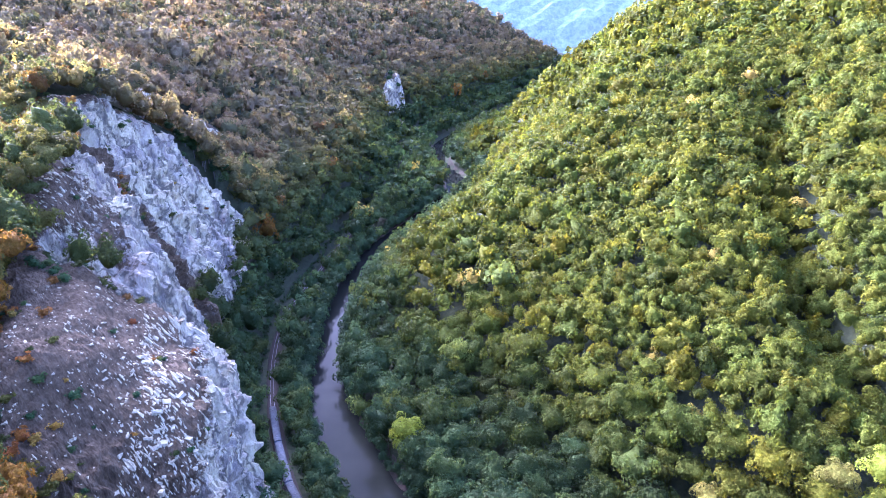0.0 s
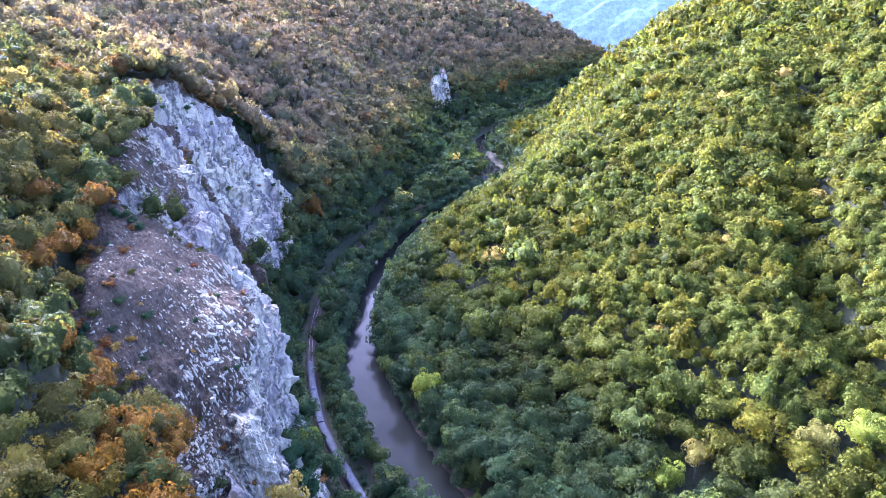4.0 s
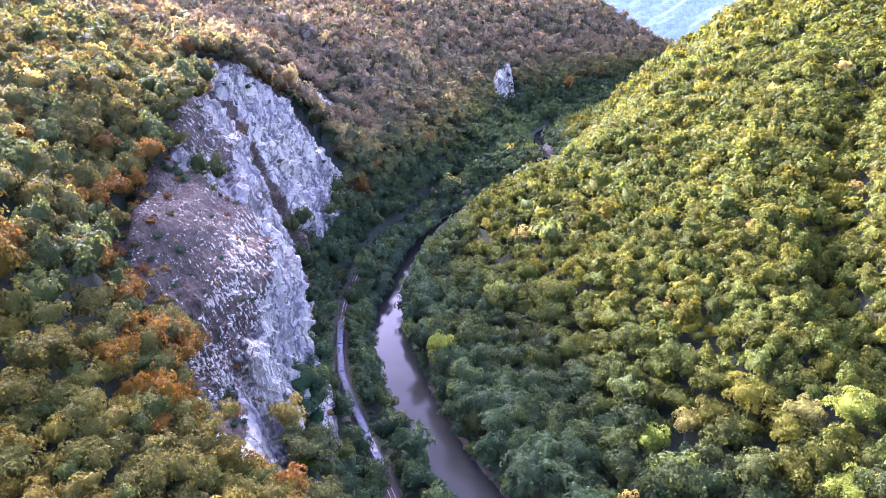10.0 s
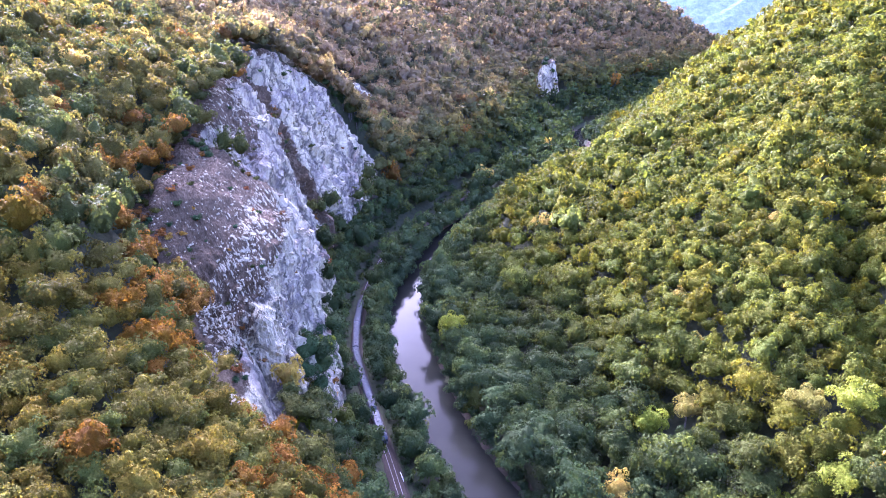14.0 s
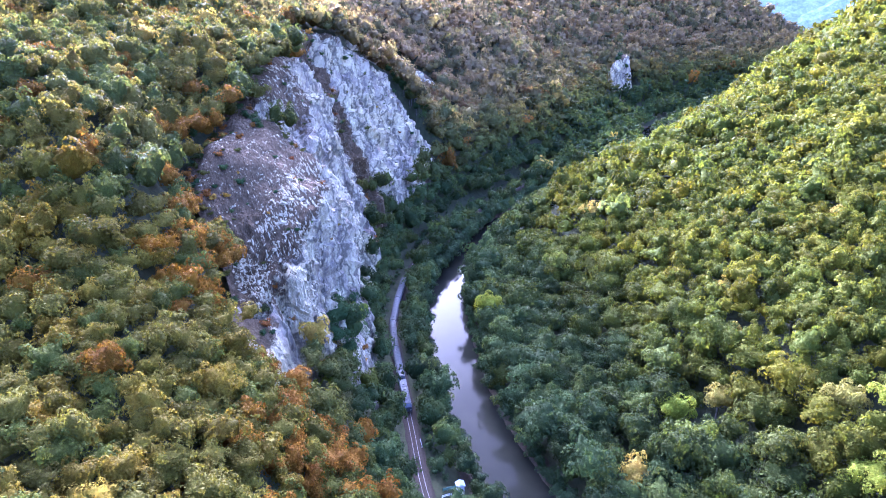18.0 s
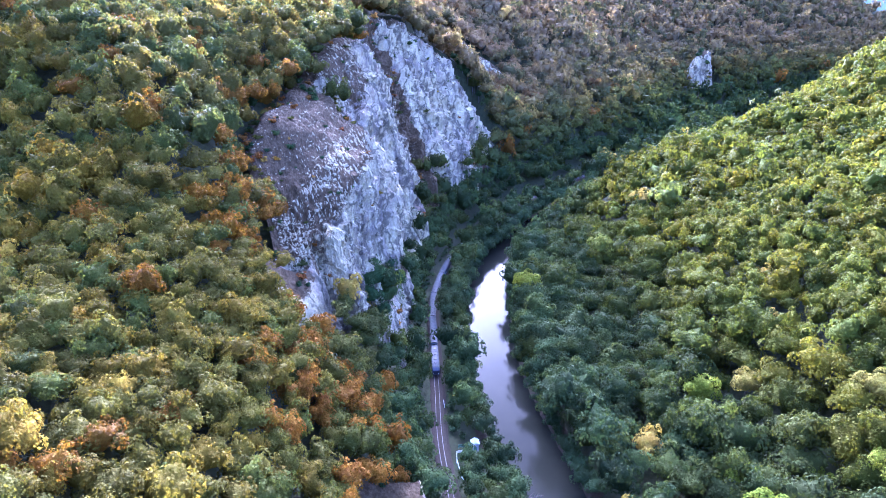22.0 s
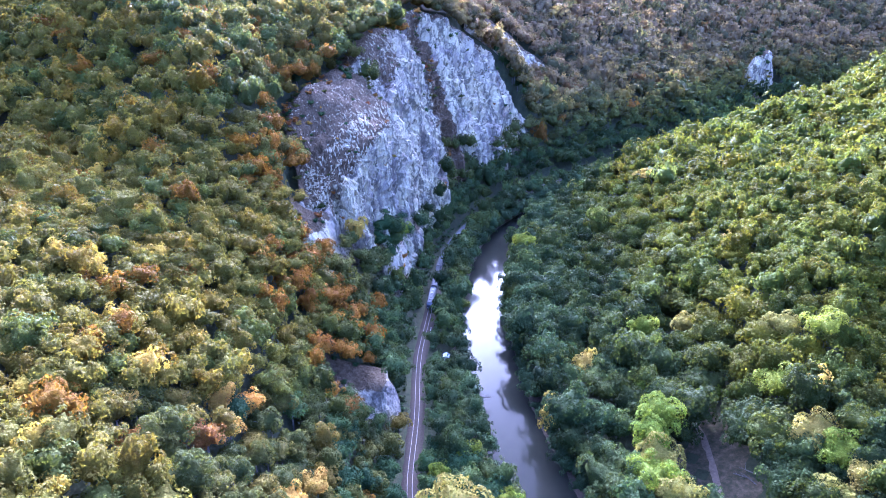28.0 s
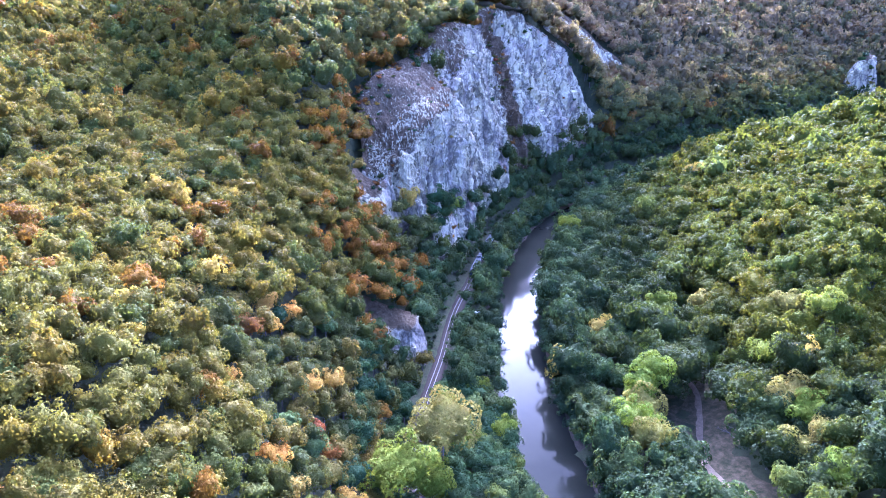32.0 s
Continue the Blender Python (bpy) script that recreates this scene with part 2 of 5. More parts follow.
def smooth_line(points, step=3.0):
    """Catmull-Rom through the points, resampled evenly."""
    p = np.array(points, float)
    p = np.vstack([2 * p[0] - p[1], p, 2 * p[-1] - p[-2]])
    out = []
    for a, b, c, d in zip(p, p[1:], p[2:], p[3:]):
        k = max(2, int(np.linalg.norm(c - b) / step))
        for t in np.arange(k) / k:
            out.append(0.5 * (2 * b + (c - a) * t + (2 * a - 5 * b + 4 * c - d) * t * t + (3 * b - a - 3 * c + d) * t ** 3))
    out.append(p[-2])
    return np.array(out)


def side(px, py, line):
    """Signed distance to the line (left of its way: plus) and how far along it lies."""
    shape = np.shape(px)
    px, py = np.ravel(px), np.ravel(py)
    best = np.full(px.shape, 1e9)
    sign, along = np.zeros(px.shape), np.zeros(px.shape)
    run = 0.0
    for a, b in zip(line, line[1:]):
        d = b - a
        length = np.hypot(*d) + 1e-9
        rx, ry = px - a[0], py - a[1]
        t = np.clip((rx * d[0] + ry * d[1]) / length ** 2, 0, 1)
        q = np.hypot(rx - t * d[0], ry - t * d[1])
        near = q < best
        best[near] = q[near]
        sign[near] = np.sign(d[0] * ry - d[1] * rx)[near]
        along[near] = (run + t * length)[near]
        run += length
    return (best * sign).reshape(shape), along.reshape(shape)


RIVER_S, RAIL_S, CREST_S = smooth_line(RIVER, 8), smooth_line(RAIL, 8), smooth_line(CREST, 14)


def wave(x, y, seed, size):
    """Smooth unevenness of the ground, a sum of a few tilted waves."""
    r = np.random.RandomState(seed)
    total = np.zeros(np.shape(x))
    for k in range(7):
        a, ph, w = r.uniform(0, 6.28), r.uniform(0, 6.28), size * r.uniform(0.45, 1.6)
        total = total + np.sin((x * math.cos(a) + y * math.sin(a)) * 6.28 / w + ph) * (w / size)
    return total / 4.0


def height(x, y):
    x, y = np.asarray(x, float), np.asarray(y, float)
    dr, _ = side(x, y, RIVER_S)          # plus: left bank, minus: right bank
    dl, _ = side(x, y, RAIL_S)
    dc, _ = side(x, y, CREST_S)
    # left of the railway: three sections of the valley's side, blended along y
    south = np.interp(dl, [0, 4, 9, 16, 26, 42, 62, 80, 95, 130, 190, 300, 600, 1500], [4, 4, 6, 17, 30, 48, 61, 70, 72, 76, 100, 135, 200, 330])
    middle = np.interp(dl, [0, 4, 9, 18, 30, 50, 67, 80, 90, 100, 165, 300, 600, 1500], [4, 4, 6, 16, 34, 62, 80, 95, 104, 112, 134, 162, 215, 340])
    north = np.interp(dl, [0, 4, 12, 24, 34, 48, 60, 72, 85, 100, 200, 600, 1500], [4, 4, 8, 20, 36, 66, 93, 109, 117, 123, 155, 240, 360])
    beyond = np.interp(dl, [0, 4, 12, 25, 40, 60, 90, 130, 160, 320, 700, 1500], [4, 4, 11, 25, 37, 48, 67, 98, 118, 188, 265, 380])
    w1 = np.clip((y - 10) / 70, 0, 1)
    w2 = np.clip((y - 110) / 60, 0, 1)
    w3 = np.clip((y - 335) / 60, 0, 1)
    left = south + (middle - south) * w1
    left = left + (north - left) * w2
    left = left + (beyond - left) * w3
    left = left + wave(x, y, 5, 120) * np.clip(dl / 60 - 0.4, 0, 3)
    # between railway and water
    shelf = np.interp(dr, [HALF_RIVER - 4, HALF_RIVER, HALF_RIVER + 3, HALF_RIVER + 12], [-1.6, -0.4, 1.2, 3.6])
    leftside = np.where(dl > 0, left, np.minimum(shelf, 4))
    # right: a long even flank that ends at a crest, and falls away behind it
    depth = (x - 45) * 0.74 + (y - 100) * 0.67
    flank = np.interp(depth, [-400, 0, 30, 45, 67, 85, 97, 157, 221, 272, 450, 800, 2000], [1, 1.2, 2.6, 4.5, 12, 26, 32, 49, 70, 84, 140, 205, 330])
    bank = np.interp(-dr, [0, HALF_RIVER - 3, HALF_RIVER, HALF_RIVER + 3, 60, 300], [-1.8, -1.6, -0.2, 1.8, 42, 260])
    dg, _ = side(x, y, smooth_line(RAVINE, 20))
    flank = flank - 14.0 * np.exp(-(dg / 13.0) ** 2) * np.clip((depth - 60) / 60, 0, 1)
    flank = flank + wave(x, y, 9, 90) * np.clip(depth / 110 - 0.3, 0, 2.2)
    flank = flank - 0.95 * np.clip(dc + 8, 0, None) ** 2 / (np.clip(dc + 8, 0, None) + 18)
    far_right = np.interp(-dr, [0, 12, 30, 200, 500, 1500], [-1.6, -0.4, 5, 90, 190, 330])
    behind = np.clip((dc - 20) / 60, 0, 1) * np.clip((y - 450) / 80, 0, 1)
    rightside = np.maximum(np.minimum(flank, bank), np.where(-dr > HALF_RIVER, 1.0, -1.6))
    rightside = np.where(behind > 0, np.maximum(rightside, np.minimum(far_right, 6)), rightside)
    whole = np.where(dr > 0, leftside, rightside)
    # the last spur ends here; behind it the valley opens
    fall = np.clip((y - 1270) / 220, 0, 1)
    return np.where(whole > 2, 2 + (whole - 2) * (1 - 0.93 * fall), whole)


# ---- building helpers ----


def mesh_object(name, verts, faces, mat, smooth=False, parent=None):
    me = bpy.data.meshes.new(name)
    verts, faces = np.asarray(verts, np.float32), np.asarray(faces, np.int32)
    k = faces.shape[1]
    me.vertices.add(len(verts))
    me.vertices.foreach_set("co", verts.ravel())
    me.loops.add(faces.size)
    me.loops.foreach_set("vertex_index", faces.ravel())
    me.polygons.add(len(faces))
    me.polygons.foreach_set("loop_start", np.arange(0, faces.size, k, dtype=np.int32))
    me.polygons.foreach_set("use_smooth", np.full(len(faces), smooth))
    me.update(calc_edges=True)
    me.materials.append(mat)
    ob = new(name, me)
    ob.parent = parent
    return ob


def grid_faces(nu, nv):
    i = np.arange((nu - 1) * (nv - 1))
    a = i // (nv - 1) * nv + i % (nv - 1)
    return np.stack([a, a + nv, a + nv + 1, a + 1], 1)


def ribbon(name, line, offsets, mat, lift=0.0, parent=None, smooth=True):
    """A strip along a line; offsets: (across, height) pairs from its left to its right."""
    line = np.asarray(line, float)
    d = np.gradient(line[:, :2], axis=0)
    d /= np.linalg.norm(d, axis=1)[:, None]
    nx, ny = -d[:, 1], d[:, 0]
    z = line[:, 2] if line.shape[1] > 2 else np.zeros(len(line))
    rows = [np.stack([line[:, 0] + nx * o, line[:, 1] + ny * o, z + h + lift], 1) for o, h in offsets]
    verts = np.stack(rows, 1).reshape(-1, 3)
    return mesh_object(name, verts, grid_faces(len(line), len(offsets))[:, ::-1], mat, smooth, parent)


def part(name, bm, mat, parent, label=""):
    me = bpy.data.meshes.new(name)
    bm.to_mesh(me)
    bm.free()
    me.materials.append(mat)
    ob = new(name, me)
    ob.parent = parent
    return tagged(ob, label)


def box(bm, x0, y0, z0, x1, y1, z1, bevel=0.0):
    m = Matrix.Translation(((x0 + x1) / 2, (y0 + y1) / 2, (z0 + z1) / 2)) @ Matrix.Diagonal((x1 - x0, y1 - y0, z1 - z0, 1))
    made = bmesh.ops.create_cube(bm, size=1, matrix=m)
    if bevel:
        edges = list({e for v in made["verts"] for e in v.link_edges})
        bmesh.ops.bevel(bm, geom=edges, offset=bevel, segments=2, affect="EDGES", profile=0.5)
    return bm


# ---- cliffs: lofted rock faces ----


def loft(rails, nu, nv):
    """A smooth sheet through rails, each a row of points from south to north; the first is the foot."""
    r = np.array(rails, float)
    def spline(p, n):
        q = np.concatenate([[2 * p[0] - p[1]], p, [2 * p[-1] - p[-2]]])
        t = np.linspace(0, len(p) - 1 - 1e-6, n)
        i, f = t.astype(int), (t % 1).reshape(-1, *([1] * (p.ndim - 1)))
        a, b, c, d = q[i], q[i + 1], q[i + 2], q[i + 3]
        return 0.5 * (2 * b + (c - a) * f + (2 * a - 5 * b + 4 * c - d) * f * f + (3 * b - a - 3 * c + d) * f ** 3)
    s = spline(r, nv)                          # up
    s = spline(np.swapaxes(s, 0, 1), nu)       # along
    return s                                   # nu, nv, 3


def craggy(sheet, amp, seed, fine=1.0, gullies=()):
    nrm = np.cross(np.gradient(sheet, axis=0), np.gradient(sheet, axis=1))
    nrm /= np.linalg.norm(nrm, axis=2)[:, :, None] + 1e-9
    out = sheet.copy()
    nu, nv, _ = sheet.shape
    for i in range(nu):
        for j in range(nv):
            x, y, z = sheet[i, j]
            steep = 1.0 - max(0.0, min(1.0, (nrm[i, j][2] - 0.55) * 4))
            big = noise.fractal(Vector((x * 0.05 + seed, y * 0.05, z * 0.03)), 0.9, 2.1, 3)
            rib = 0.5 - 2.0 * abs(noise.noise(Vector((x * 0.085 + seed, y * 0.085, z * 0.022))))
            flute = 0.5 - 2.0 * abs(noise.noise(Vector((x * 0.24, y * 0.24 + seed, z * 0.065))))
            chip = 0.5 - 2.0 * abs(noise.noise(Vector((x * 0.6, y * 0.6 + seed, z * 0.28))))
            cell = noise.voronoi(Vector((x * 0.20 + seed, y * 0.20, z * 0.12)))[0]
            block = min(cell[1] - cell[0], 0.8) + 0.9 * noise.cell(Vector((x * 0.11 + seed, y * 0.11, z * 0.06)) + Vector((rib, flute, rib)) * 0.35)
            ledge = ((z + 7 * noise.noise(Vector((x * 0.07, y * 0.07, seed)))) / 8.0) % 1.0 - 0.5
            small = noise.fractal(Vector((x * 0.8, y * 0.8 + seed, z * 0.5)), 0.8, 2.0, 3)
            lean = 0.03 * noise.fractal(Vector((z * 0.05 + seed, 0.3 * seed, 0.0)), 0.9, 2.0, 3)
            for at, depth, wide in gullies:
                off = (i / nu + lean - at) / wide
                crack_in = depth * math.exp(-off * off) * steep
                big -= crack_in / amp
            edge = min(1.0, 6 * min(i, nu - 1 - i) / nu + 0.15)
            move = 0.9 * big + steep * (1.0 * rib + 0.55 * flute + 0.22 * chip + 0.45 * block + 0.3 * ledge) + (0.12 + 0.10 * steep) * fine * small
            out[i, j] += nrm[i, j] * amp * move * edge
            v = j / nv
            if 0.35 < v < 0.9 and amp > 2:
                out[i, j][2] += steep * 3.5 * (rib + 0.5 * flute) * math.sin((v - 0.35) / 0.55 * 3.14159)
    return out


CLIFFS = {
    "rock_dome": [
        [(-56, 75, 40), (-44, 79, 26), (-42, 89, 22), (-44, 104, 20), (-47, 124, 16), (-53, 142, 14), (-61, 158, 14), (-71, 172, 18)],
        [(-60, 79, 50), (-50, 83, 38), (-47, 93, 38), (-48, 106, 44), (-51, 122, 52), (-57, 138, 56), (-65, 154, 58), (-75, 168, 56)],
        [(-63, 84, 58), (-57, 90, 53), (-55, 99, 58), (-55, 110, 68), (-59, 124, 76), (-64, 138, 79), (-71, 152, 81), (-81, 164, 80)],
        [(-74, 91, 70), (-73, 97, 73), (-75, 107, 80), (-77, 118, 86), (-80, 131, 89), (-84, 143, 90), (-90, 154, 91), (-98, 162, 92)],
        [(-88, 97, 83), (-89, 103, 88), (-93, 112, 93), (-96, 122, 96), (-99, 134, 98), (-103, 146, 99), (-108, 156, 100), (-114, 164, 100)],
        [(-96, 96, 79), (-100, 103, 84), (-105, 112, 90), (-108, 122, 95), (-112, 136, 98), (-116, 148, 99), (-120, 160, 100), (-124, 170, 98)],
    ],
    "rock_wall": [
        [(-66, 158, 16), (-73, 172, 16), (-79, 186, 18), (-85, 200, 22), (-95, 214, 28), (-106, 228, 36), (-118, 240, 46)],
        [(-72, 158, 45), (-80, 172, 48), (-86, 186, 52), (-92, 200, 56), (-102, 214, 58), (-112, 228, 58), (-124, 240, 62)],
        [(-82, 160, 74), (-90, 174, 82), (-98, 188, 90), (-105, 202, 93), (-112, 215, 88), (-120, 229, 80), (-132, 241, 78)],
        [(-98, 162, 90), (-106, 176, 101), (-113, 190, 108), (-119, 203, 111), (-125, 217, 106), (-133, 231, 98), (-142, 243, 94)],
        [(-112, 160, 98), (-119, 176, 110), (-124, 192, 117), (-130, 206, 119), (-137, 220, 114), (-146, 234, 108), (-154, 246, 104)],
        [(-122, 158, 96), (-130, 176, 108), (-136, 192, 114), (-141, 206, 116), (-148, 220, 112), (-156, 234, 106), (-164, 246, 102)],
    ],
    "rock_buttress": [
        [(-100, 226, 34), (-106, 244, 34), (-109, 264, 30), (-110, 286, 28), (-110, 308, 27), (-111, 330, 27), (-118, 346, 30), (-136, 358, 44)],
        [(-114, 228, 62), (-120, 246, 62), (-121, 266, 58), (-119, 287, 52), (-116, 308, 47), (-115, 328, 42), (-123, 344, 45), (-140, 356, 58)],
        [(-126, 230, 84), (-134, 248, 88), (-136, 268, 86), (-134, 288, 80), (-129, 308, 72), (-124, 326, 60), (-132, 341, 62), (-147, 354, 74)],
        [(-140, 232, 102), (-150, 251, 110), (-153, 270, 110), (-151, 290, 104), (-146, 308, 95), (-140, 324, 80), (-146, 339, 80), (-158, 352, 88)],
        [(-154, 236, 114), (-163, 255, 124), (-168, 274, 127), (-168, 292, 124), (-164, 309, 114), (-157, 325, 99), (-161, 338, 97), (-170, 352, 100)],
        [(-168, 240, 112), (-178, 258, 120), (-182, 276, 122), (-182, 294, 118), (-178, 312, 108), (-172, 328, 96), (-175, 342, 94), (-182, 356, 96)],
    ],
    "rock_outcrop": [
        [(2, 32, 19), (6, 29, 14), (12, 29, 10), (18, 33, 7), (24, 39, 6), (27, 46, 7), (24, 53, 12)],
        [(2, 34, 23), (6, 31, 19), (12, 32, 16), (18, 36, 14), (23, 41, 13), (25, 46, 13), (22, 53, 16)],
        [(1, 37, 25), (6, 35, 24), (11, 36, 23), (16, 40, 21), (20, 44, 20), (22, 48, 19), (19, 53, 19)],
        [(-3, 41, 26), (2, 41, 27), (7, 43, 26), (11, 47, 24), (14, 51, 22), (16, 54, 21), (15, 57, 20)],
    ],
    "rock_rib": [
        [(-49, 66, 48), (-42, 68, 38), (-36, 73, 28), (-35, 80, 22), (-38, 86, 22), (-43, 91, 26)],
        [(-50, 68, 53), (-44, 71, 45), (-39, 76, 38), (-38, 82, 33), (-41, 87, 33), (-45, 92, 36)],
        [(-53, 71, 58), (-48, 75, 52), (-44, 79, 48), (-44, 85, 45), (-47, 89, 45), (-50, 93, 48)],
        [(-60, 77, 61), (-55, 80, 57), (-52, 84, 54), (-53, 89, 53), (-55, 92, 54), (-58, 96, 57)],
    ],
    "rock_knoll": [
        [(-38, 110, 10), (-34, 114, 6), (-35, 120, 5), (-39, 128, 5), (-45, 135, 6), (-52, 141, 10)],
        [(-40, 110, 18), (-37, 115, 15), (-38, 121, 14), (-42, 129, 14), (-47, 135, 14), (-53, 140, 16)],
        [(-43, 111, 26), (-41, 116, 26), (-42, 122, 26), (-45, 129, 25), (-50, 134, 24), (-55, 139, 24)],
        [(-50, 112, 32), (-49, 118, 33), (-50, 124, 33), (-52, 130, 31), (-56, 135, 30), (-60, 139, 29)],
    ],
    "rock_spire": [
        [(-113, 172, 86), (-109, 176, 84), (-108, 181, 84), (-112, 186, 86), (-117, 188, 90)],
        [(-114, 174, 94), (-112, 177, 94), (-111, 181, 94), (-113, 184, 95), (-117, 186, 96)],
        [(-115, 177, 102), (-114, 179, 103), (-113, 181, 103), (-115, 183, 102), (-118, 184, 101)],
        [(-119, 177, 98), (-119, 179, 100), (-119, 181, 100), (-119, 183, 100), (-120, 184, 98)],
    ],
    "rock_crag": [
        [(-212, 384, 106), (-194, 390, 96), (-177, 400, 83), (-161, 413, 68), (-149, 428, 57)],
        [(-214, 389, 119), (-196, 396, 109), (-180, 407, 96), (-164, 420, 82), (-153, 433, 70)],
        [(-219, 396, 127), (-202, 404, 116), (-186, 414, 103), (-170, 426, 87), (-158, 438, 75)],
        [(-228, 404, 122), (-211, 413, 111), (-195, 423, 98), (-178, 434, 83), (-165, 445, 71)],
    ],
    "distant_rock": [
        [(-60, 752, 4), (-52, 758, 0), (-46, 774, 0), (-46, 792, 2), (-54, 806, 6)],
        [(-63, 754, 22), (-56, 760, 26), (-49, 775, 34), (-50, 791, 36), (-58, 804, 30)],
        [(-68, 757, 36), (-62, 763, 50), (-55, 776, 62), (-57, 790, 66), (-65, 802, 54)],
        [(-76, 760, 42), (-71, 766, 58), (-65, 777, 70), (-68, 790, 74), (-75, 800, 62)],
    ],
}
# the faces fold back into the hill where two of them meet
FOLD = {"rock_dome": (0, -8), "rock_wall": (-9, -13), "rock_buttress": (-14, -6)}
for name, (first, last) in FOLD.items():
    for rail in CLIFFS[name]:
        rail[0] = (rail[0][0] + first, *rail[0][1:])
        rail[-1] = (rail[-1][0] + last, *rail[-1][1:])
GULLIES = {"rock_dome": [(0.26, 3.5, 0.02), (0.48, 4.0, 0.02), (0.70, 4.0, 0.02), (0.97, 4.0, 0.04)],
           "rock_wall": [(0.02, 4.0, 0.04), (0.30, 6.0, 0.025), (0.54, 5.0, 0.022), (0.74, 7.0, 0.03)],
           "rock_buttress": [(0.04, 5.0, 0.04), (0.26, 8.0, 0.03), (0.42, 6.0, 0.022), (0.60, 8.0, 0.03), (0.76, 6.0, 0.02), (0.88, 6.0, 0.03)]}
RESOLUTION = {"rock_dome": (210, 170), "rock_wall": (190, 160), "rock_buttress": (200, 150), "rock_outcrop": (130, 90)}
CLIFF_LABEL = {"rock_dome": "pale limestone dome with dry turf and scattered white stones",
               "rock_wall": "tall grey limestone wall with dark stains above the railway",
               "rock_buttress": "jagged grey limestone buttress rising from the wooded slope"}
SHEETS = {}
for i, (name, rails) in enumerate(CLIFFS.items()):
    nu, nv = RESOLUTION.get(name, (90, 60))
    sheet = craggy(loft(rails, nu, nv), 4.3 if nu > 140 else (2.6 if name in ("distant_rock", "rock_crag") else 1.6), 11.0 + 7 * i, 1.0, GULLIES.get(name, ()))
    SHEETS[name] = sheet
    skirt = np.concatenate([sheet[:, :1] + np.array([1.5, 0, -14.0]), sheet], axis=1)       # runs down into the slope
    ob = mesh_object(name, skirt.reshape(-1, 3), grid_faces(nu, nv + 1), ROCK)
    plain = loft(rails, nu, nv)
    up = np.cross(np.gradient(plain, axis=0), np.gradient(plain, axis=1))
    up = up[:, :, 2] / (np.linalg.norm(up, axis=2) + 1e-9)
    soil = np.clip((up - (0.44 if name == "rock_dome" else 0.52)) * 3.2, 0, 1)
    if name == "rock_buttress":            # a green gully beside the wall
        soil = np.maximum(soil, np.exp(-((np.linspace(0, 1, nu)[:, None] - 0.17) / 0.09) ** 2) * 0.75)
    if name == "rock_outcrop":
        soil = soil * 0.8
    soil = np.concatenate([soil[:, :1], soil], axis=1)
    ob.data.attributes.new("soil", "FLOAT", "POINT").data.foreach_set("value", soil.astype(np.float32).ravel())
    tagged(ob, CLIFF_LABEL.get(name, "bare grey limestone outcrop among the trees"), "cliff", kind="structure")

# where the cliffs stand: lowest rock over each small square of the plan
CELL = 3.0
BARE_TO = {"rock_dome": 0.8, "rock_knoll": 0.4, "distant_rock": 1.0}      # how far up each face trees keep off
FLOOR, ROCKY, TOP = {}, {}, {}
for name, sheet in SHEETS.items():
    for store, s in ((FLOOR, sheet), (ROCKY, sheet[int(sheet.shape[0] * (0.11 if name == "rock_dome" else 0.06)):int(sheet.shape[0] * 0.95), 8:int(sheet.shape[1] * BARE_TO.get(name, 0.66))])):
        for x, y, z in s[::2, ::2].reshape(-1, 3):
            key = (int(math.floor(x / CELL)), int(math.floor(y / CELL)))
            store[key] = min(store.get(key, 1e9), z)
            TOP[key] = max(TOP.get(key, -1e9), z)
            if store is ROCKY and name == "distant_rock":
                for a in range(-1, 3):
                    for b in range(-2, 2):
                        store.setdefault((key[0] + a, key[1] + b), z)


def under_rock(x, y):
    i, j = int(math.floor(x / CELL)), int(math.floor(y / CELL))
    return min(FLOOR.get((i + a, j + b), 1e9) for a in (-1, 0, 1) for b in (-1, 0, 1))


# ---- ground: one sheet to the horizon ----


def axis(fine0, fine1, mid0, mid1, far0, far1):
    a = list(np.arange(fine0, fine1, 5.0)) + list(np.arange(fine1, mid1, 13.0)) + list(np.arange(mid1, far1 + 1, 110.0))
    b = list(np.arange(fine0 - 13, mid0, -13.0)) + list(np.arange(mid0, far0 - 1, -110.0))
    return np.array(sorted(a + b))


GX, GY = axis(-215, 260, -700, 700, -3200, 3200), axis(-130, 430, -500, 1400, -2400, 4000)
mx, my = np.meshgrid(GX, GY, indexing="ij")
mz = height(mx, my)
low = np.array([under_rock(a, b) for a, b in zip(mx.ravel(), my.ravel())]).reshape(mx.shape)
mz = np.where(low < 1e8, np.minimum(mz, low - 3.0), mz)
ground = mesh_object("ground", np.stack([mx, my, mz], 2).reshape(-1, 3), grid_faces(len(GX), len(GY)), GROUND, True)
tagged(ground, "steep valley floor of dark leaf litter and turf", "ground", kind="structure")

line = smooth_line(RIVER, 6)
river = ribbon("water", line, [(o, 0.0) for o in np.linspace(HALF_RIVER + 2.5, -HALF_RIVER - 2.5, 7)], WATER)
tagged(river, "calm brown-green river mirroring the bright sky", "river", kind="structure")
MUD, n_, l_, b_ = material("bank_mud", 0.9)
r_ = ramp(n_, [(0.3, (0.028, 0.022, 0.014)), (0.6, (0.062, 0.046, 0.030)), (0.8, (0.045, 0.055, 0.022))])
l_.new(texture(n_, l_, 1.1, 8, 0.75), r_.inputs[0])
l_.new(r_.outputs[0], b_.inputs["Base Color"])
relief(n_, l_, b_, texture(n_, l_, 3.5, 6, 0.7), 0.8, 0.2)
edge_line = smooth_line(RIVER, 2.0)
edge_line = edge_line[(edge_line[:, 1] > -60) & (edge_line[:, 1] < 700)]
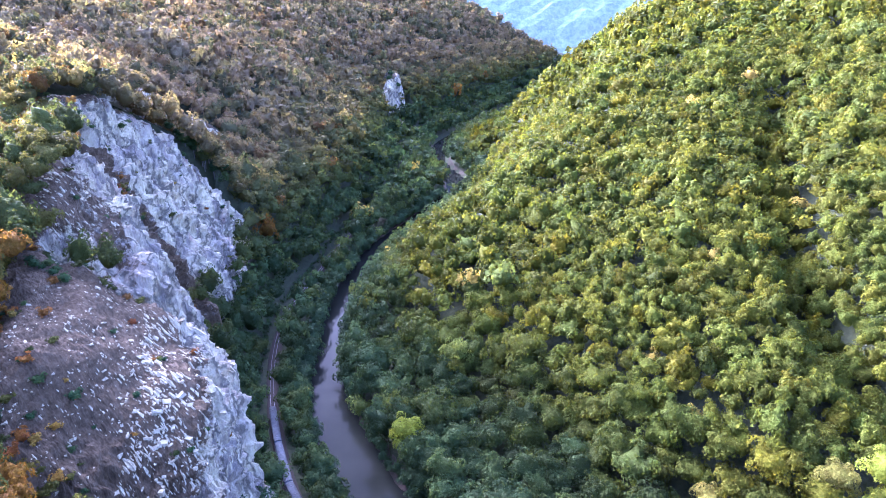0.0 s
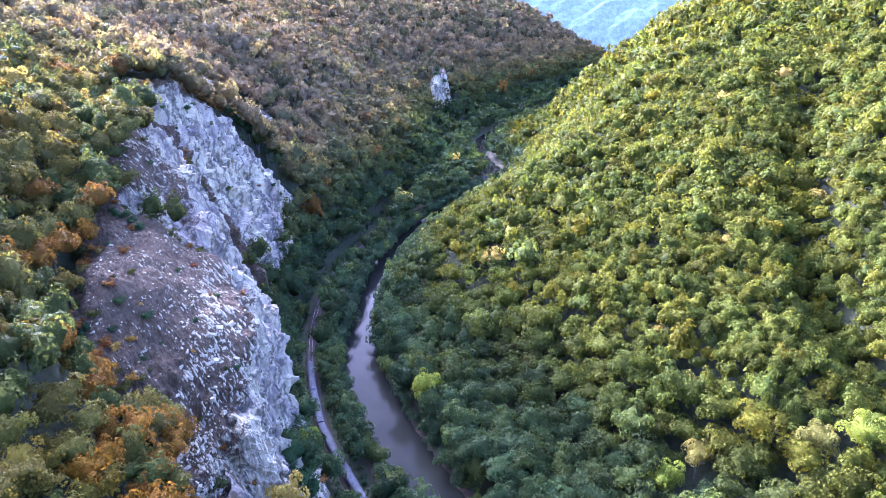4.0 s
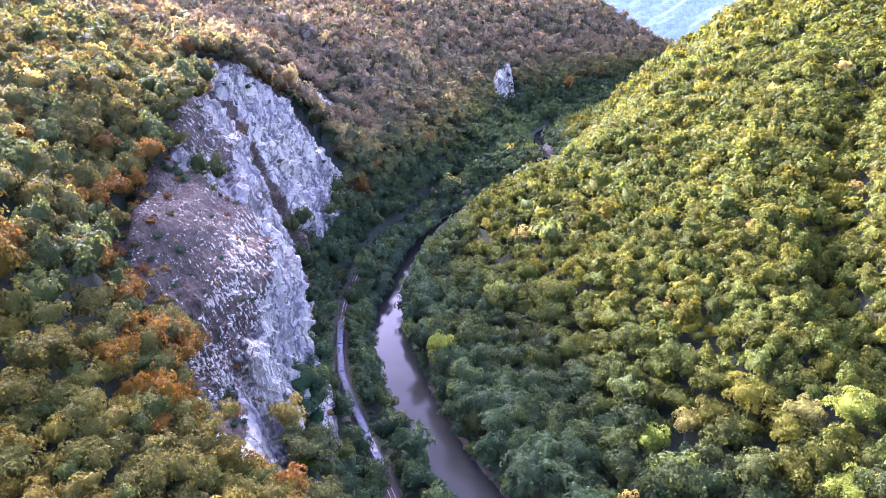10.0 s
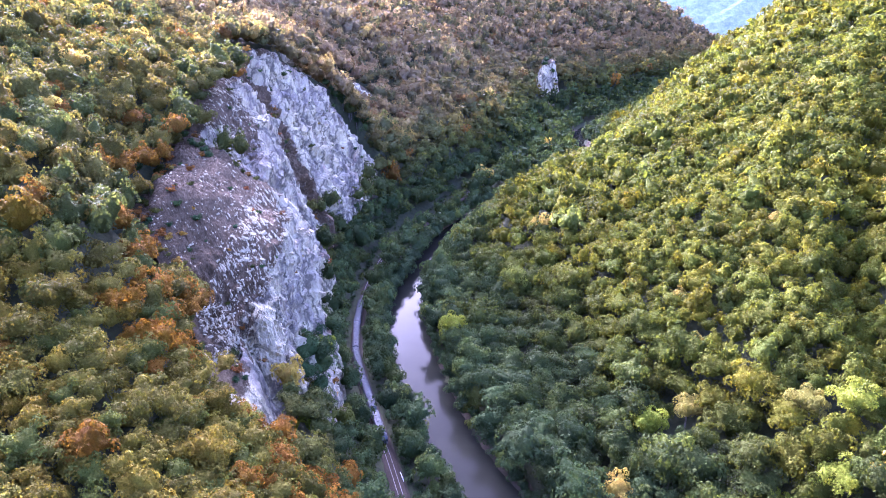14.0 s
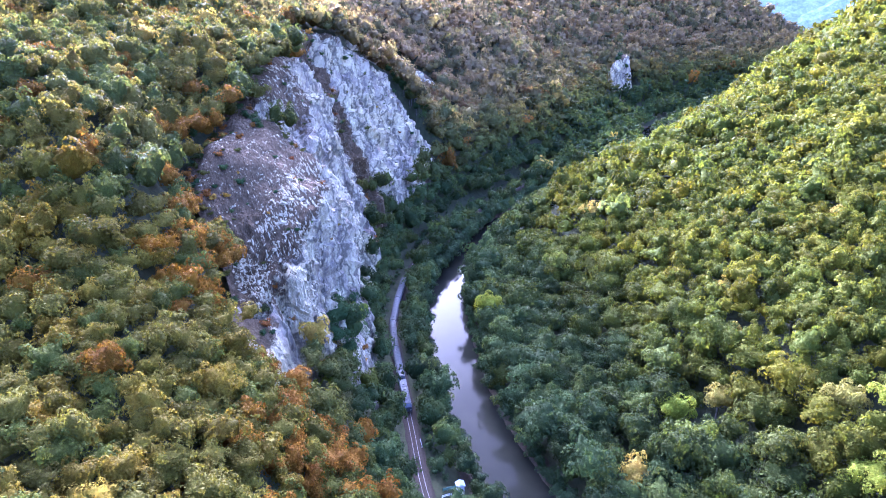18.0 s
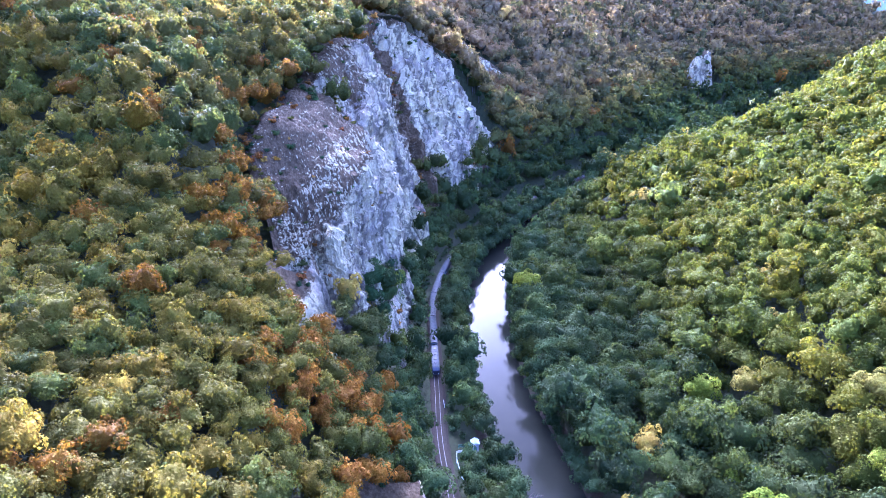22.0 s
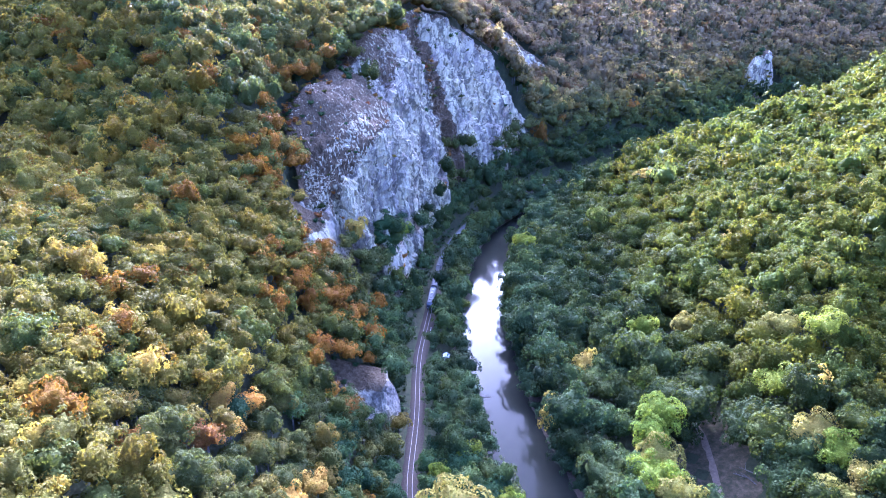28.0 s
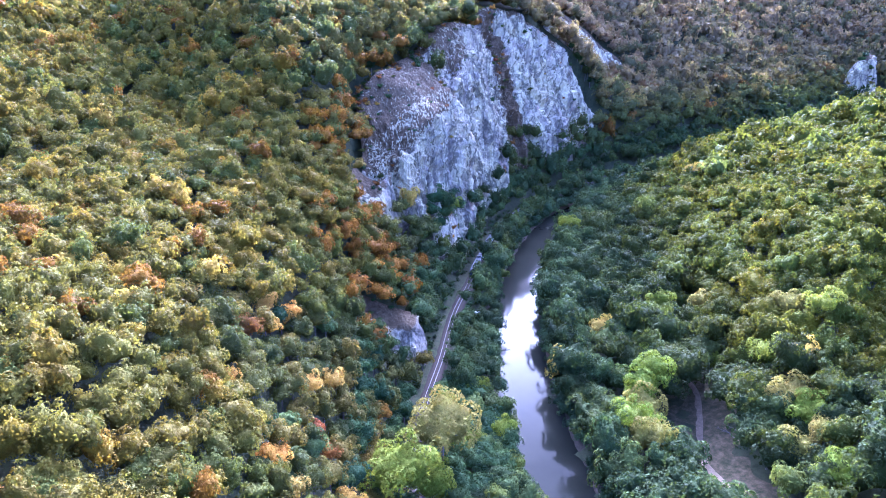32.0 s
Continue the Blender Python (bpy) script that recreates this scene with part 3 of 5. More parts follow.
for s in (1, -1):
    wob_ = np.random.RandomState(17 + s).normal(0, 0.45, (len(edge_line), 5))
    wob_ = (wob_ + np.roll(wob_, 1, 0) + np.roll(wob_, 2, 0)) / 1.7
    dd = np.gradient(edge_line, axis=0)
    dd /= np.linalg.norm(dd, axis=1)[:, None]
    out_ = np.array([9.4, 11.0, 12.6, 14.6, 17.0]) + wob_ * np.array([0.4, 1.0, 1.0, 0.6, 0.3])
    up_ = np.array([-0.7, 0.12, 0.9, 1.35, 0.9]) + 0.25 * np.roll(wob_, 5, 0)
    bx_ = edge_line[:, :1] - dd[:, 1:] * out_ * s
    by_ = edge_line[:, 1:] + dd[:, :1] * out_ * s
    bank_strip = mesh_object("river_bank", np.stack([bx_, by_, up_], 2).reshape(-1, 3), grid_faces(len(edge_line), 5) if s < 0 else grid_faces(len(edge_line), 5)[:, ::-1], MUD, True)
    tagged(bank_strip, "dark muddy river bank with grass and roots", "bank", kind="structure")

# ---- railway ----
rl = smooth_line(RAIL, 2.5)
rl = np.column_stack([rl, np.full(len(rl), 4.0)])
rl = rl[(rl[:, 1] > -260) & (rl[:, 1] < 900)]
railway = tagged(new("railway"), "single railway track on grey-brown ballast beside the river", "railway", kind="structure")
ribbon("ballast", rl, [(3.1, -0.5), (2.4, 0.2), (1.5, 0.5), (-1.5, 0.5), (-2.4, 0.2), (-3.1, -0.5)], BALLAST, 0, railway)
for o in (0.755, -0.755):
    ribbon("rail", rl, [(o + 0.045, 0.52), (o + 0.045, 0.72), (o - 0.045, 0.72), (o - 0.045, 0.52)], STEEL, 0, railway, False)

# ---- trees ----


def crown_template(seed, sprays, size, lobes, core_n=3, tall=1.0, heart=0.80):
    """A crown of many small leaf sprays over a heap of boughs with gaps between them, about one unit wide and high, with a dark heart. All faces are triangles."""
    r = np.random.RandomState(seed)
    centre = r.normal(0, 1, (lobes, 3))
    centre[:, 2] = np.abs(centre[:, 2]) * 0.8 - 0.25
    centre /= np.linalg.norm(centre, axis=1)[:, None]
    centre *= r.uniform(0.20, 0.42, (lobes, 1)) * np.array([1.12, 1.0, 0.95])
    ball = r.uniform(0.10, 0.17, lobes)
    centre[0], ball[0] = (0, 0, 0), 0.27

    def radius(d):
        along = d @ centre.T
        inner = ball ** 2 - (centre ** 2).sum(1) + along ** 2
        return np.maximum(np.where(inner > 0, along + np.sqrt(np.maximum(inner, 0)), 0.0).max(1), 0.2)

    # heart: a rounded cube, sunk below the sprays
    k = np.linspace(-1, 1, core_n + 1)
    u, v = np.meshgrid(k, k, indexing="ij")
    verts, faces, at = [], [], 0
    for ax in range(3):
        for s in (-1, 1):
            q = np.stack([u.ravel(), v.ravel(), np.full(u.size, s)], 1)
            q = np.roll(q, ax, axis=1)
            q /= np.linalg.norm(q, axis=1)[:, None]
            verts.append(q * (radius(q) * heart)[:, None])
            f = grid_faces(core_n + 1, core_n + 1)
            f = (f if s > 0 else f[:, ::-1]) + at
            faces.append(np.concatenate([f[:, [0, 1, 2]], f[:, [0, 2, 3]]]))
            at += u.size
    # weld the six sides into one skin
    joined = np.concatenate(verts)
    _, first, back = np.unique(np.round(joined, 5), axis=0, return_index=True, return_inverse=True)
    verts, faces, at = [joined[first]], [back.ravel()[np.concatenate(faces)]], len(first)
    # sprays: small blades spread over each bough, leaning outwards
    many = sprays * 5
    pick = r.choice(lobes, many, p=ball ** 2 / (ball ** 2).sum())
    d = r.normal(0, 1, (many, 3)) + centre[pick] * 1.6 + np.array([0, 0, 0.35])
    d /= np.linalg.norm(d, axis=1)[:, None]
    p = centre[pick] + d * (ball[pick] * (1.08 - 0.34 * r.beta(1.2, 2.4, many)))[:, None]
    gap = np.linalg.norm(p[:, None, :] - centre[None], axis=2) / ball[None]
    gap[np.arange(many), pick] = 9
    free = (gap.min(1) > 0.86) & (d[:, 2] > -0.45)
    p, d = p[free][:sprays], d[free][:sprays]
    n = d + r.normal(0, 0.36, d.shape) + np.array([0, 0, 0.25])
    n /= np.linalg.norm(n, axis=1)[:, None]
    a = np.cross(n, r.normal(0, 1, d.shape))
    a /= np.linalg.norm(a, axis=1)[:, None]
    b = np.cross(n, a)
    s = size * r.uniform(0.6, 1.3, len(d))[:, None]
    t = r.uniform(0.55, 0.95, len(d))[:, None]
    blade = np.stack([p + a * s, p + b * s * t - a * s * 0.5 + n * s * 0.2, p - b * s * t - a * s * 0.6 - n * s * 0.1], 1)
    verts.append(blade.reshape(-1, 3))
    faces.append(np.arange(len(d) * 3).reshape(-1, 3) + at)
    v = np.concatenate(verts)
    v[:, 2] *= tall
    return v, np.concatenate(faces)


CLOSE_T = [crown_template(400 + i, 480, 0.038, 13 + i % 5, 3, 0.86 + 0.07 * (i % 4)) for i in range(10)]
NEAR_T = [crown_template(100 + i, 330, 0.046, 12 + i % 5, 3, 0.86 + 0.07 * (i % 4)) for i in range(10)]
BIG_T = [crown_template(600 + i, 800, 0.034, 17 + i % 6, 3, 0.86 + 0.07 * (i % 4)) for i in range(8)]
MID_T = [crown_template(200 + i, 130, 0.068, 11 + i % 4, 2, 0.86 + 0.07 * (i % 4)) for i in range(10)]
FAR_T = [crown_template(300 + i, 40, 0.125, 8 + i % 3, 1, 0.92 + 0.06 * (i % 4)) for i in range(6)]


def forest(name, templates, pos, width, tallness, hue, label):
    """One mesh of many crowns; pos is each crown's middle."""
    r = np.random.RandomState(len(pos))
    pick = r.randint(0, len(templates), len(pos))
    turn = r.uniform(0, 6.283, len(pos))
    V, F, C, at = [], [], [], 0
    for k, (tv, tf) in enumerate(templates):
        w = np.where(pick == k)[0]
        if not len(w):
            continue
        c, s = np.cos(turn[w])[:, None], np.sin(turn[w])[:, None]
        x = (tv[None, :, 0] * c - tv[None, :, 1] * s) * width[w][:, None]
        y = (tv[None, :, 0] * s + tv[None, :, 1] * c) * width[w][:, None]
        z = np.broadcast_to(tv[None, :, 2], x.shape) * tallness[w][:, None]
        v = np.stack([x, y, z], 2) + pos[w][:, None, :]
        V.append(v.reshape(-1, 3))
        F.append((tf[None] + (np.arange(len(w)) * len(tv))[:, None, None] + at).reshape(-1, 3))
        C.append(np.repeat(hue[w], len(tv), axis=0))
        at += v.shape[0] * v.shape[1]
    ob = mesh_object(name, np.concatenate(V), np.concatenate(F), LEAF_FOREST, True)
    attr = ob.data.attributes.new("crown_hue", "FLOAT_COLOR", "POINT")
    c = np.concatenate(C)
    attr.data.foreach_set("color", np.column_stack([c, np.ones(len(c))]).astype(np.float32).ravel())
    return tagged(ob, label, "forest", kind="stuff")


def scatter(x0, x1, y0, y1, gap, seed):
    r = np.random.RandomState(seed)
    xs = np.arange(x0, x1, gap)
    ys = np.arange(y0, y1, gap * 0.87)
    x, y = np.meshgrid(xs, ys, indexing="ij")
    x = x + (np.arange(len(ys)) % 2 * 0.5 * gap)[None, :]
    x, y = x.ravel(), y.ravel()
    return x + r.uniform(-0.33, 0.33, len(x)) * gap, y + r.uniform(-0.33, 0.33, len(x)) * gap


TRACK_S = smooth_line(TRACK, 3)
BARE = [(-82, 108, 16), (-90, 122, 15), (-72, 98, 9), (-95, 136, 7), (108, 106, 4), (113, 98, 5), (118, 88, 7), (126, 80, 8), (132, 74, 8), (142, 66, 7), (14, 88, 5), (10, 84, 3.5), (18, 84, 4), (25, 34, 4), (29, 40, 4), (20, 28, 3), (-37, 63, 6), (-31, 69, 7), (-27, 77, 6), (-31, 112, 3.5), (-32, 119, 3.5)]   # turf and bare earth: x, y, radius


SOLO = [("lime", 106, 116, 1.0), ("lime", 97, 92, 1.6), ("lime", 90, 104, 1.4), ("pale", 104, 77, 1.5), ("pale", 113, 66, 1.5), ("lime", 107, 69, 1.6), ("lime", 100, 84, 1.5),
        ("pale", 146, 84, 1.3), ("pale", 150, 92, 1.3), ("pale", 137, 101, 1.5), ("lime", 144, 97, 1.4), ("lime", 122, 119, 1.5), ("lime", 129, 141, 1.5), ("pale", 117, 144, 1.4),
        ("pale", 84, 150, 1.3), ("lime", 70, 140, 1.4), ("lime", 158, 78, 1.3), ("lime", 140, 86, 1.1), ("lime", -14, 188, 1.5)]        # trees that stand out by their colour


def allowed(x, y, zone_gap):
    dr, _ = side(x, y, RIVER_S)
    dl, _ = side(x, y, RAIL_S)
    dt, _ = side(x, y, TRACK_S)
    ok = (np.abs(dr) > HALF_RIVER + 0.3) & (np.abs(dl) > 4.6) & (np.abs(dt) > 3.2)
    for _, bx, by, scale in SOLO:
        ok &= np.hypot(x - bx, y - by) > 3.1 * scale
    for bx, by, br in BARE:
        ok &= np.hypot(x - bx, y - by) > br
    return ok


def zone_hue(x, y, r):
    """Leaf colour by place: fresh green on the right flank, deep green by the water, autumn on the left; the flank's
    foot is darkened for shade, the far slope paled for haze.
    """
    k = len(x)
    dl, _ = side(x, y, RAIL_S)
    dr, _ = side(x, y, RIVER_S)
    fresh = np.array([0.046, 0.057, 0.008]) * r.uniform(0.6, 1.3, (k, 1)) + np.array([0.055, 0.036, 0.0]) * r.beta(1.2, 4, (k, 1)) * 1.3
    deep = np.array([0.029, 0.044, 0.015]) * r.uniform(0.6, 1.5, (k, 1)) + np.array([0.05, 0.045, 0.0]) * r.beta(0.5, 4, (k, 1))
    olive = np.array([0.076, 0.075, 0.018]) * r.uniform(0.65, 1.3, (k, 1)) + np.array([0.080, 0.034, 0.0]) * r.beta(1.0, 4.0, (k, 1))
    # far slope: autumn brown, also paled and greyed in place of haze
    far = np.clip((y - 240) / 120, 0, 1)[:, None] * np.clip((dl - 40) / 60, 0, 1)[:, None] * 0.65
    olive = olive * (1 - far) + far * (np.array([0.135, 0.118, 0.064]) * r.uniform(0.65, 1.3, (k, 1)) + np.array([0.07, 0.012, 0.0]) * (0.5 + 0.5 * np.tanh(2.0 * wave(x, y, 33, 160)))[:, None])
    gold = np.array([0.24, 0.185, 0.04]) * r.uniform(0.8, 1.15, (k, 1))
    rust = np.array([0.125, 0.070, 0.015]) * r.uniform(0.7, 1.15, (k, 1))
    lime = np.array([0.085, 0.100, 0.020]) * r.uniform(0.85, 1.1, (k, 1))
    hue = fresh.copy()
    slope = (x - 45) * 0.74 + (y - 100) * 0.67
    # lower right flank: leaf colour darkened to stand for valley shade
    valley_shade = np.maximum(np.clip((78 - slope) / 30, 0, 1), np.clip((130 - y) / 20, 0, 1))[:, None] * 0.9
    fresh = fresh * (1 - valley_shade) + (np.array([0.017, 0.027, 0.0095]) * r.uniform(0.6, 1.5, (k, 1)) + np.array([0.05, 0.05, 0.0]) * r.beta(0.6, 3, (k, 1))) * valley_shade
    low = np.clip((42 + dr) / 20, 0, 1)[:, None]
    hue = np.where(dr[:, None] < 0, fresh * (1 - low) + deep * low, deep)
    up = np.clip((dl - 18) / 25, 0, 1)[:, None]
    hue = np.where(dl[:, None] > 0, deep * (1 - up) + olive * up, hue)
    u = r.uniform(0, 1, k)
    patch = 0.5 + 0.5 * np.tanh(2.2 * wave(x, y, 21, 70))
    autumn = np.where(dl > 25, 0.02 + 0.09 * patch, np.where(dr < -20, 0.025, 0.015))
    mixed = (r.uniform(0, 1, k) < np.where(y < 60, 0.12, 0.30)) & (dl > 18)
    hue = np.where(mixed[:, None], np.array([0.056, 0.066, 0.017]) * r.uniform(0.7, 1.3, (k, 1)), hue)
    hue = np.where((u < autumn * 0.75)[:, None] & (dl > 20)[:, None], rust, hue)
    hue = np.where(((u > autumn * 0.75) & (u < autumn))[:, None], gold, hue)
    ax, ay = x + 58, y - 66
    t = np.clip((ax * -42 + ay * 60) / (42 ** 2 + 60 ** 2), 0, 1)
    band = np.hypot(ax + 42 * t, ay - 60 * t) < 13
    brown = np.array([0.140, 0.078, 0.015]) * r.uniform(0.7, 1.15, (k, 1))
    hue = np.where((band & (r.uniform(0, 1, k) < 0.42))[:, None], brown, hue)
    # more of the far haze, put into the leaf colour
    far_haze = (0.45 * np.clip((y - 230) / 120, 0, 1) * np.clip((dl - 25) / 40, 0, 1))[:, None]
    hue = hue * (1 - far_haze) + far_haze * (hue.mean(1)[:, None] * np.array([1.35, 1.10, 0.62]) * 0.95 + np.array([0.045, 0.032, 0.018]))
    warm = (np.clip((80 - y) / 25, 0, 1) * np.clip((dl - 12) / 12, 0, 1))[:, None]
    hue = hue * (1 - warm + warm * np.array([1.06, 1.02, 0.75]))
    edge = (dl > 15) & (dl < 44) & (y > 22) & (y < 84) & (r.uniform(0, 1, k) < np.where(y < 62, 0.38, 0.22))
    hue = np.where(edge[:, None], np.array([0.150, 0.078, 0.014]) * r.uniform(0.6, 1.25, (k, 1)), hue)
    hue = np.where(((u > 0.985) & (dl < 0))[:, None], lime, hue)
    return hue


def on_rock(x, y):
    return (int(math.floor(x / CELL)), int(math.floor(y / CELL))) in ROCKY


def plant(x0, x1, y0, y1, gap, seed, keep):
    x, y = scatter(x0, x1, y0, y1, gap, seed)
    r = np.random.RandomState(seed + 1)
    ok = allowed(x, y, gap) & keep(x, y) & (r.uniform(0, 1, len(x)) > 0.03)
    x, y = x[ok], y[ok]
    bare = np.array([on_rock(a, b) for a, b in zip(x, y)], bool)
    x, y = x[~bare], y[~bare]
    z = height(x, y)
    top = np.array([TOP.get((int(math.floor(a / CELL)), int(math.floor(b / CELL))), -99.0) for a, b in zip(x, y)])
    return x, y, np.maximum(z, top - 1.5), r


def make_forest(name, templates, box_, gap, seed, keep, label, girth=1.45, stem=6.5):
    x, y, z, r = plant(*box_, gap, seed, keep)
    width = gap * girth * np.clip(r.lognormal(0, 0.17, len(x)), 0.7, 1.45)
    tall = width * r.uniform(1.05, 1.5, len(x))
    pos = np.column_stack([x, y, z + stem + tall * 0.25 + r.uniform(-1.5, 1.8, len(x))])
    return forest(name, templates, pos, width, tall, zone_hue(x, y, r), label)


def inside(x, y, b):
    return (x > b[0]) & (x < b[1]) & (y > b[2]) & (y < b[3])


def open_side(x, y):
    """The part of the plan that the valley's open side shows; the rest only closes the place."""
    reach = 0.9 * np.minimum(y, 300) + 0.72 * np.maximum(y - 300, 0) + 58
    return (y > -96 + 0.06 * np.maximum(-x - 60, 0)) & (y < 1250) & ((x < reach) | ((x < 175) & (y < 200)))


STAND = (30, 95, -40, 48)            # the stretch whose trees stand singly
INNER = (STAND[0] + 2.5, STAND[1] - 2.5, STAND[2] + 2.5, STAND[3] - 2.5)
FRONT = (-72, 104, -80, 92)             # the slope that passes below
NEAR, MID, FAR, CLOSE = (-190, 215, -96, 260), (-300, 330, -96, 480), (-500, 420, -96, 1250), (-260, 330, -200, 420)
vale = lambda x, y: (side(x, y, RIVER_S)[0] < 0) & ((x - 45) * 0.74 + (y - 100) * 0.67 < 78) & (y < 300)
below = lambda x, y: height(x, y) < 195
make_forest("slope_forest", CLOSE_T, FRONT, 4.6, 29, lambda x, y: inside(x, y, FRONT) & ~inside(x, y, INNER) & (side(x, y, RIVER_S)[0] > 0), "autumn woodland in olive, gold and rust on the near slope", 1.7)
BROW = (-48, 30, 14, 84)
make_forest("brow_forest", CLOSE_T, BROW, 5.4, 91, lambda x, y: inside(x, y, BROW) & ~inside(x, y, INNER) & (side(x, y, RAIL_S)[0] > 24) & (side(x, y, RAIL_S)[0] < 58), "autumn woodland in orange and olive on the slope's steep brow", 1.5, 3.0)
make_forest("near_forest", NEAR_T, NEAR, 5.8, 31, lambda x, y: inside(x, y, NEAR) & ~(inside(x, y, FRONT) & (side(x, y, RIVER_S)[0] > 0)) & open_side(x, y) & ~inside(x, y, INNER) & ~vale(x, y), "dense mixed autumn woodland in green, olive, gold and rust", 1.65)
make_forest("riverside_forest", BIG_T, NEAR, 8.2, 53, lambda x, y: inside(x, y, NEAR) & open_side(x, y) & vale(x, y), "tall deep green riverside woodland with large round crowns, darkened for valley shade", 1.6, 8.0)
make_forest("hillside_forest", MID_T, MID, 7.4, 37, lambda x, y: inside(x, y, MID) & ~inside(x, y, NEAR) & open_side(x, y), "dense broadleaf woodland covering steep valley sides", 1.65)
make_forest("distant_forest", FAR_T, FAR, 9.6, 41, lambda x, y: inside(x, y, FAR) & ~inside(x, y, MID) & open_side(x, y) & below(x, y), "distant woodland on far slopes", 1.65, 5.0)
make_forest("outer_forest", MID_T, CLOSE, 9.5, 43, lambda x, y: inside(x, y, CLOSE) & ~open_side(x, y), "continuous woodland round the valley", 1.7, 5.0)


def bank_trees():
    """Rows of trees that lean over both banks."""
    r = np.random.RandomState(61)
    rows = smooth_line(RIVER, 4.4)
    d = np.gradient(rows, axis=0)
    d /= np.linalg.norm(d, axis=1)[:, None]
    pts = []
    for s in (1, -1):
        reach = np.clip((rows[:, 1] - 190) / 60, 0, 1)            # taller trees close over the upper bend
        off = s * (HALF_RIVER - 0.3 - 2.2 * reach + r.uniform(-1.0, 1.4, len(rows)))
        pts.append(np.column_stack([rows[:, 0] - d[:, 1] * off, rows[:, 1] + d[:, 0] * off]))
    p = np.concatenate(pts)
    dl, _ = side(p[:, 0], p[:, 1], RAIL_S)
    shore = np.hypot(p[:, 0] - 66, p[:, 1] - 92) > 9          # a strip of open shore
    shore &= np.hypot(p[:, 0] - 15, p[:, 1] - 87) > 8
    p = p[(p[:, 1] > -40) & (p[:, 1] < 520) & (np.abs(dl) > 5.5) & (r.uniform(0, 1, len(p)) > 0.06) & shore]
    width = r.uniform(5.0, 9.5, len(p)) * (1 + 0.45 * np.clip((p[:, 1] - 190) / 60, 0, 1))
    tall = width * r.uniform(1.0, 1.5, len(p))
    z = height(p[:, 0], p[:, 1]).clip(0) + 1.5 + tall * 0.35
    hue = np.array([0.038, 0.058, 0.024]) * r.uniform(0.7, 1.4, (len(p), 1)) + np.array([0.05, 0.05, 0.0]) * (r.uniform(0, 1, (len(p), 1)) > 0.93)
    return forest("bank_trees", CLOSE_T, np.column_stack([p, z]), width, tall, hue, "deep green trees leaning over the river banks")


def trackside():
    """Low growth that crowds both sides of the railway."""
    r = np.random.RandomState(67)
    rows = smooth_line(RAIL, 2.6)
    d = np.gradient(rows, axis=0)
    d /= np.linalg.norm(d, axis=1)[:, None]
    pts = []
    for s in (1, -1):
        off = s * r.uniform(4.6, 7.5, len(rows))
        pts.append(np.column_stack([rows[:, 0] - d[:, 1] * off, rows[:, 1] + d[:, 0] * off]))
    p = np.concatenate(pts)
    dr, _ = side(p[:, 0], p[:, 1], RIVER_S)
    p = p[(p[:, 1] > -40) & (p[:, 1] < 640) & (np.abs(dr) > HALF_RIVER) & (r.uniform(0, 1, len(p)) > 0.2) & (np.hypot(p[:, 0] - 11, p[:, 1] - 86) > 9)]
    width = r.uniform(2.4, 5.0, len(p))
    z = height(p[:, 0], p[:, 1]) + width * 0.3
    hue = np.array([0.042, 0.062, 0.026]) * r.uniform(0.65, 1.4, (len(p), 1))
    return forest("trackside_growth", FAR_T, np.column_stack([p, z]), width, width * 0.95, hue, "low green bushes along the railway")


bank_trees()
trackside()

# ---- single trees ----


def trunk_mesh(r, tall, reach):
    """Tapered trunk with a few limbs; base at the origin."""
    bm = bmesh.new()
    def limb(a, b, ra, rb, n=6):
        a, b = Vector(a), Vector(b)
        d = (b - a).normalized()
        u = d.orthogonal().normalized()
        w = d.cross(u)
        rings = []
        for t in (0, 0.5, 1):
            c = a.lerp(b, t) + (u * r.uniform(-1, 1) + w * r.uniform(-1, 1)) * (0.12 if t == 0.5 else 0)
            k = ra + (rb - ra) * t
            rings.append([bm.verts.new(c + (u * math.cos(q) + w * math.sin(q)) * k) for q in [6.2832 * i / n for i in range(n)]])
        for p, q in zip(rings, rings[1:]):
            for i in range(n):
                bm.faces.new((p[i], p[(i + 1) % n], q[(i + 1) % n], q[i]))
    limb((0, 0, -1.5), (0.2, 0.1, tall), 0.32, 0.14)
    for i in range(5):
        q, h = r.uniform(0, 6.28), tall * r.uniform(0.55, 0.9)
        limb((0.1, 0.05, h), (math.cos(q) * reach, math.sin(q) * reach, h + reach * r.uniform(0.6, 1.1)), 0.12, 0.04, 5)
    return bm


def tree_kind(name, species, label, width, crown_tall, stem, seed, sprays=1000, spray=0.032):
    r = random.Random(seed)
    root = tagged(new(name), label, "tree")
    part("trunk", trunk_mesh(r, stem + crown_tall * 0.3, width * 0.3), BARK, root)
    v, f = crown_template(seed, sprays, spray, 18 + seed % 6, 3)
    crown = mesh_object("crown", v * np.array([width, width, crown_tall]) + np.array([0, 0, stem + crown_tall * 0.22]), f, LEAVES[species], True, root)
    return root


TREE_LABEL = {"green": "broadleaf tree with a full dark green crown", "olive": "broadleaf tree with an olive crown turning brown",
              "gold": "broadleaf tree with a golden yellow autumn crown", "rust": "broadleaf tree with a rust-red autumn crown",
              "lime": "broadleaf tree with a bright lime-green crown", "pale": "tall broadleaf tree with a thin pale yellow-green crown"}
KINDS = {}
for a, species in enumerate(LEAVES):
    KINDS[species] = [tree_kind("tree", species, TREE_LABEL[species], 9.5 + 0.6 * k, 10.0 + 0.8 * k, 6.0 + 0.5 * k, 500 + 10 * a + k, *((2100, 0.024) if species in ("lime", "pale") else ())) for k in range(3)]


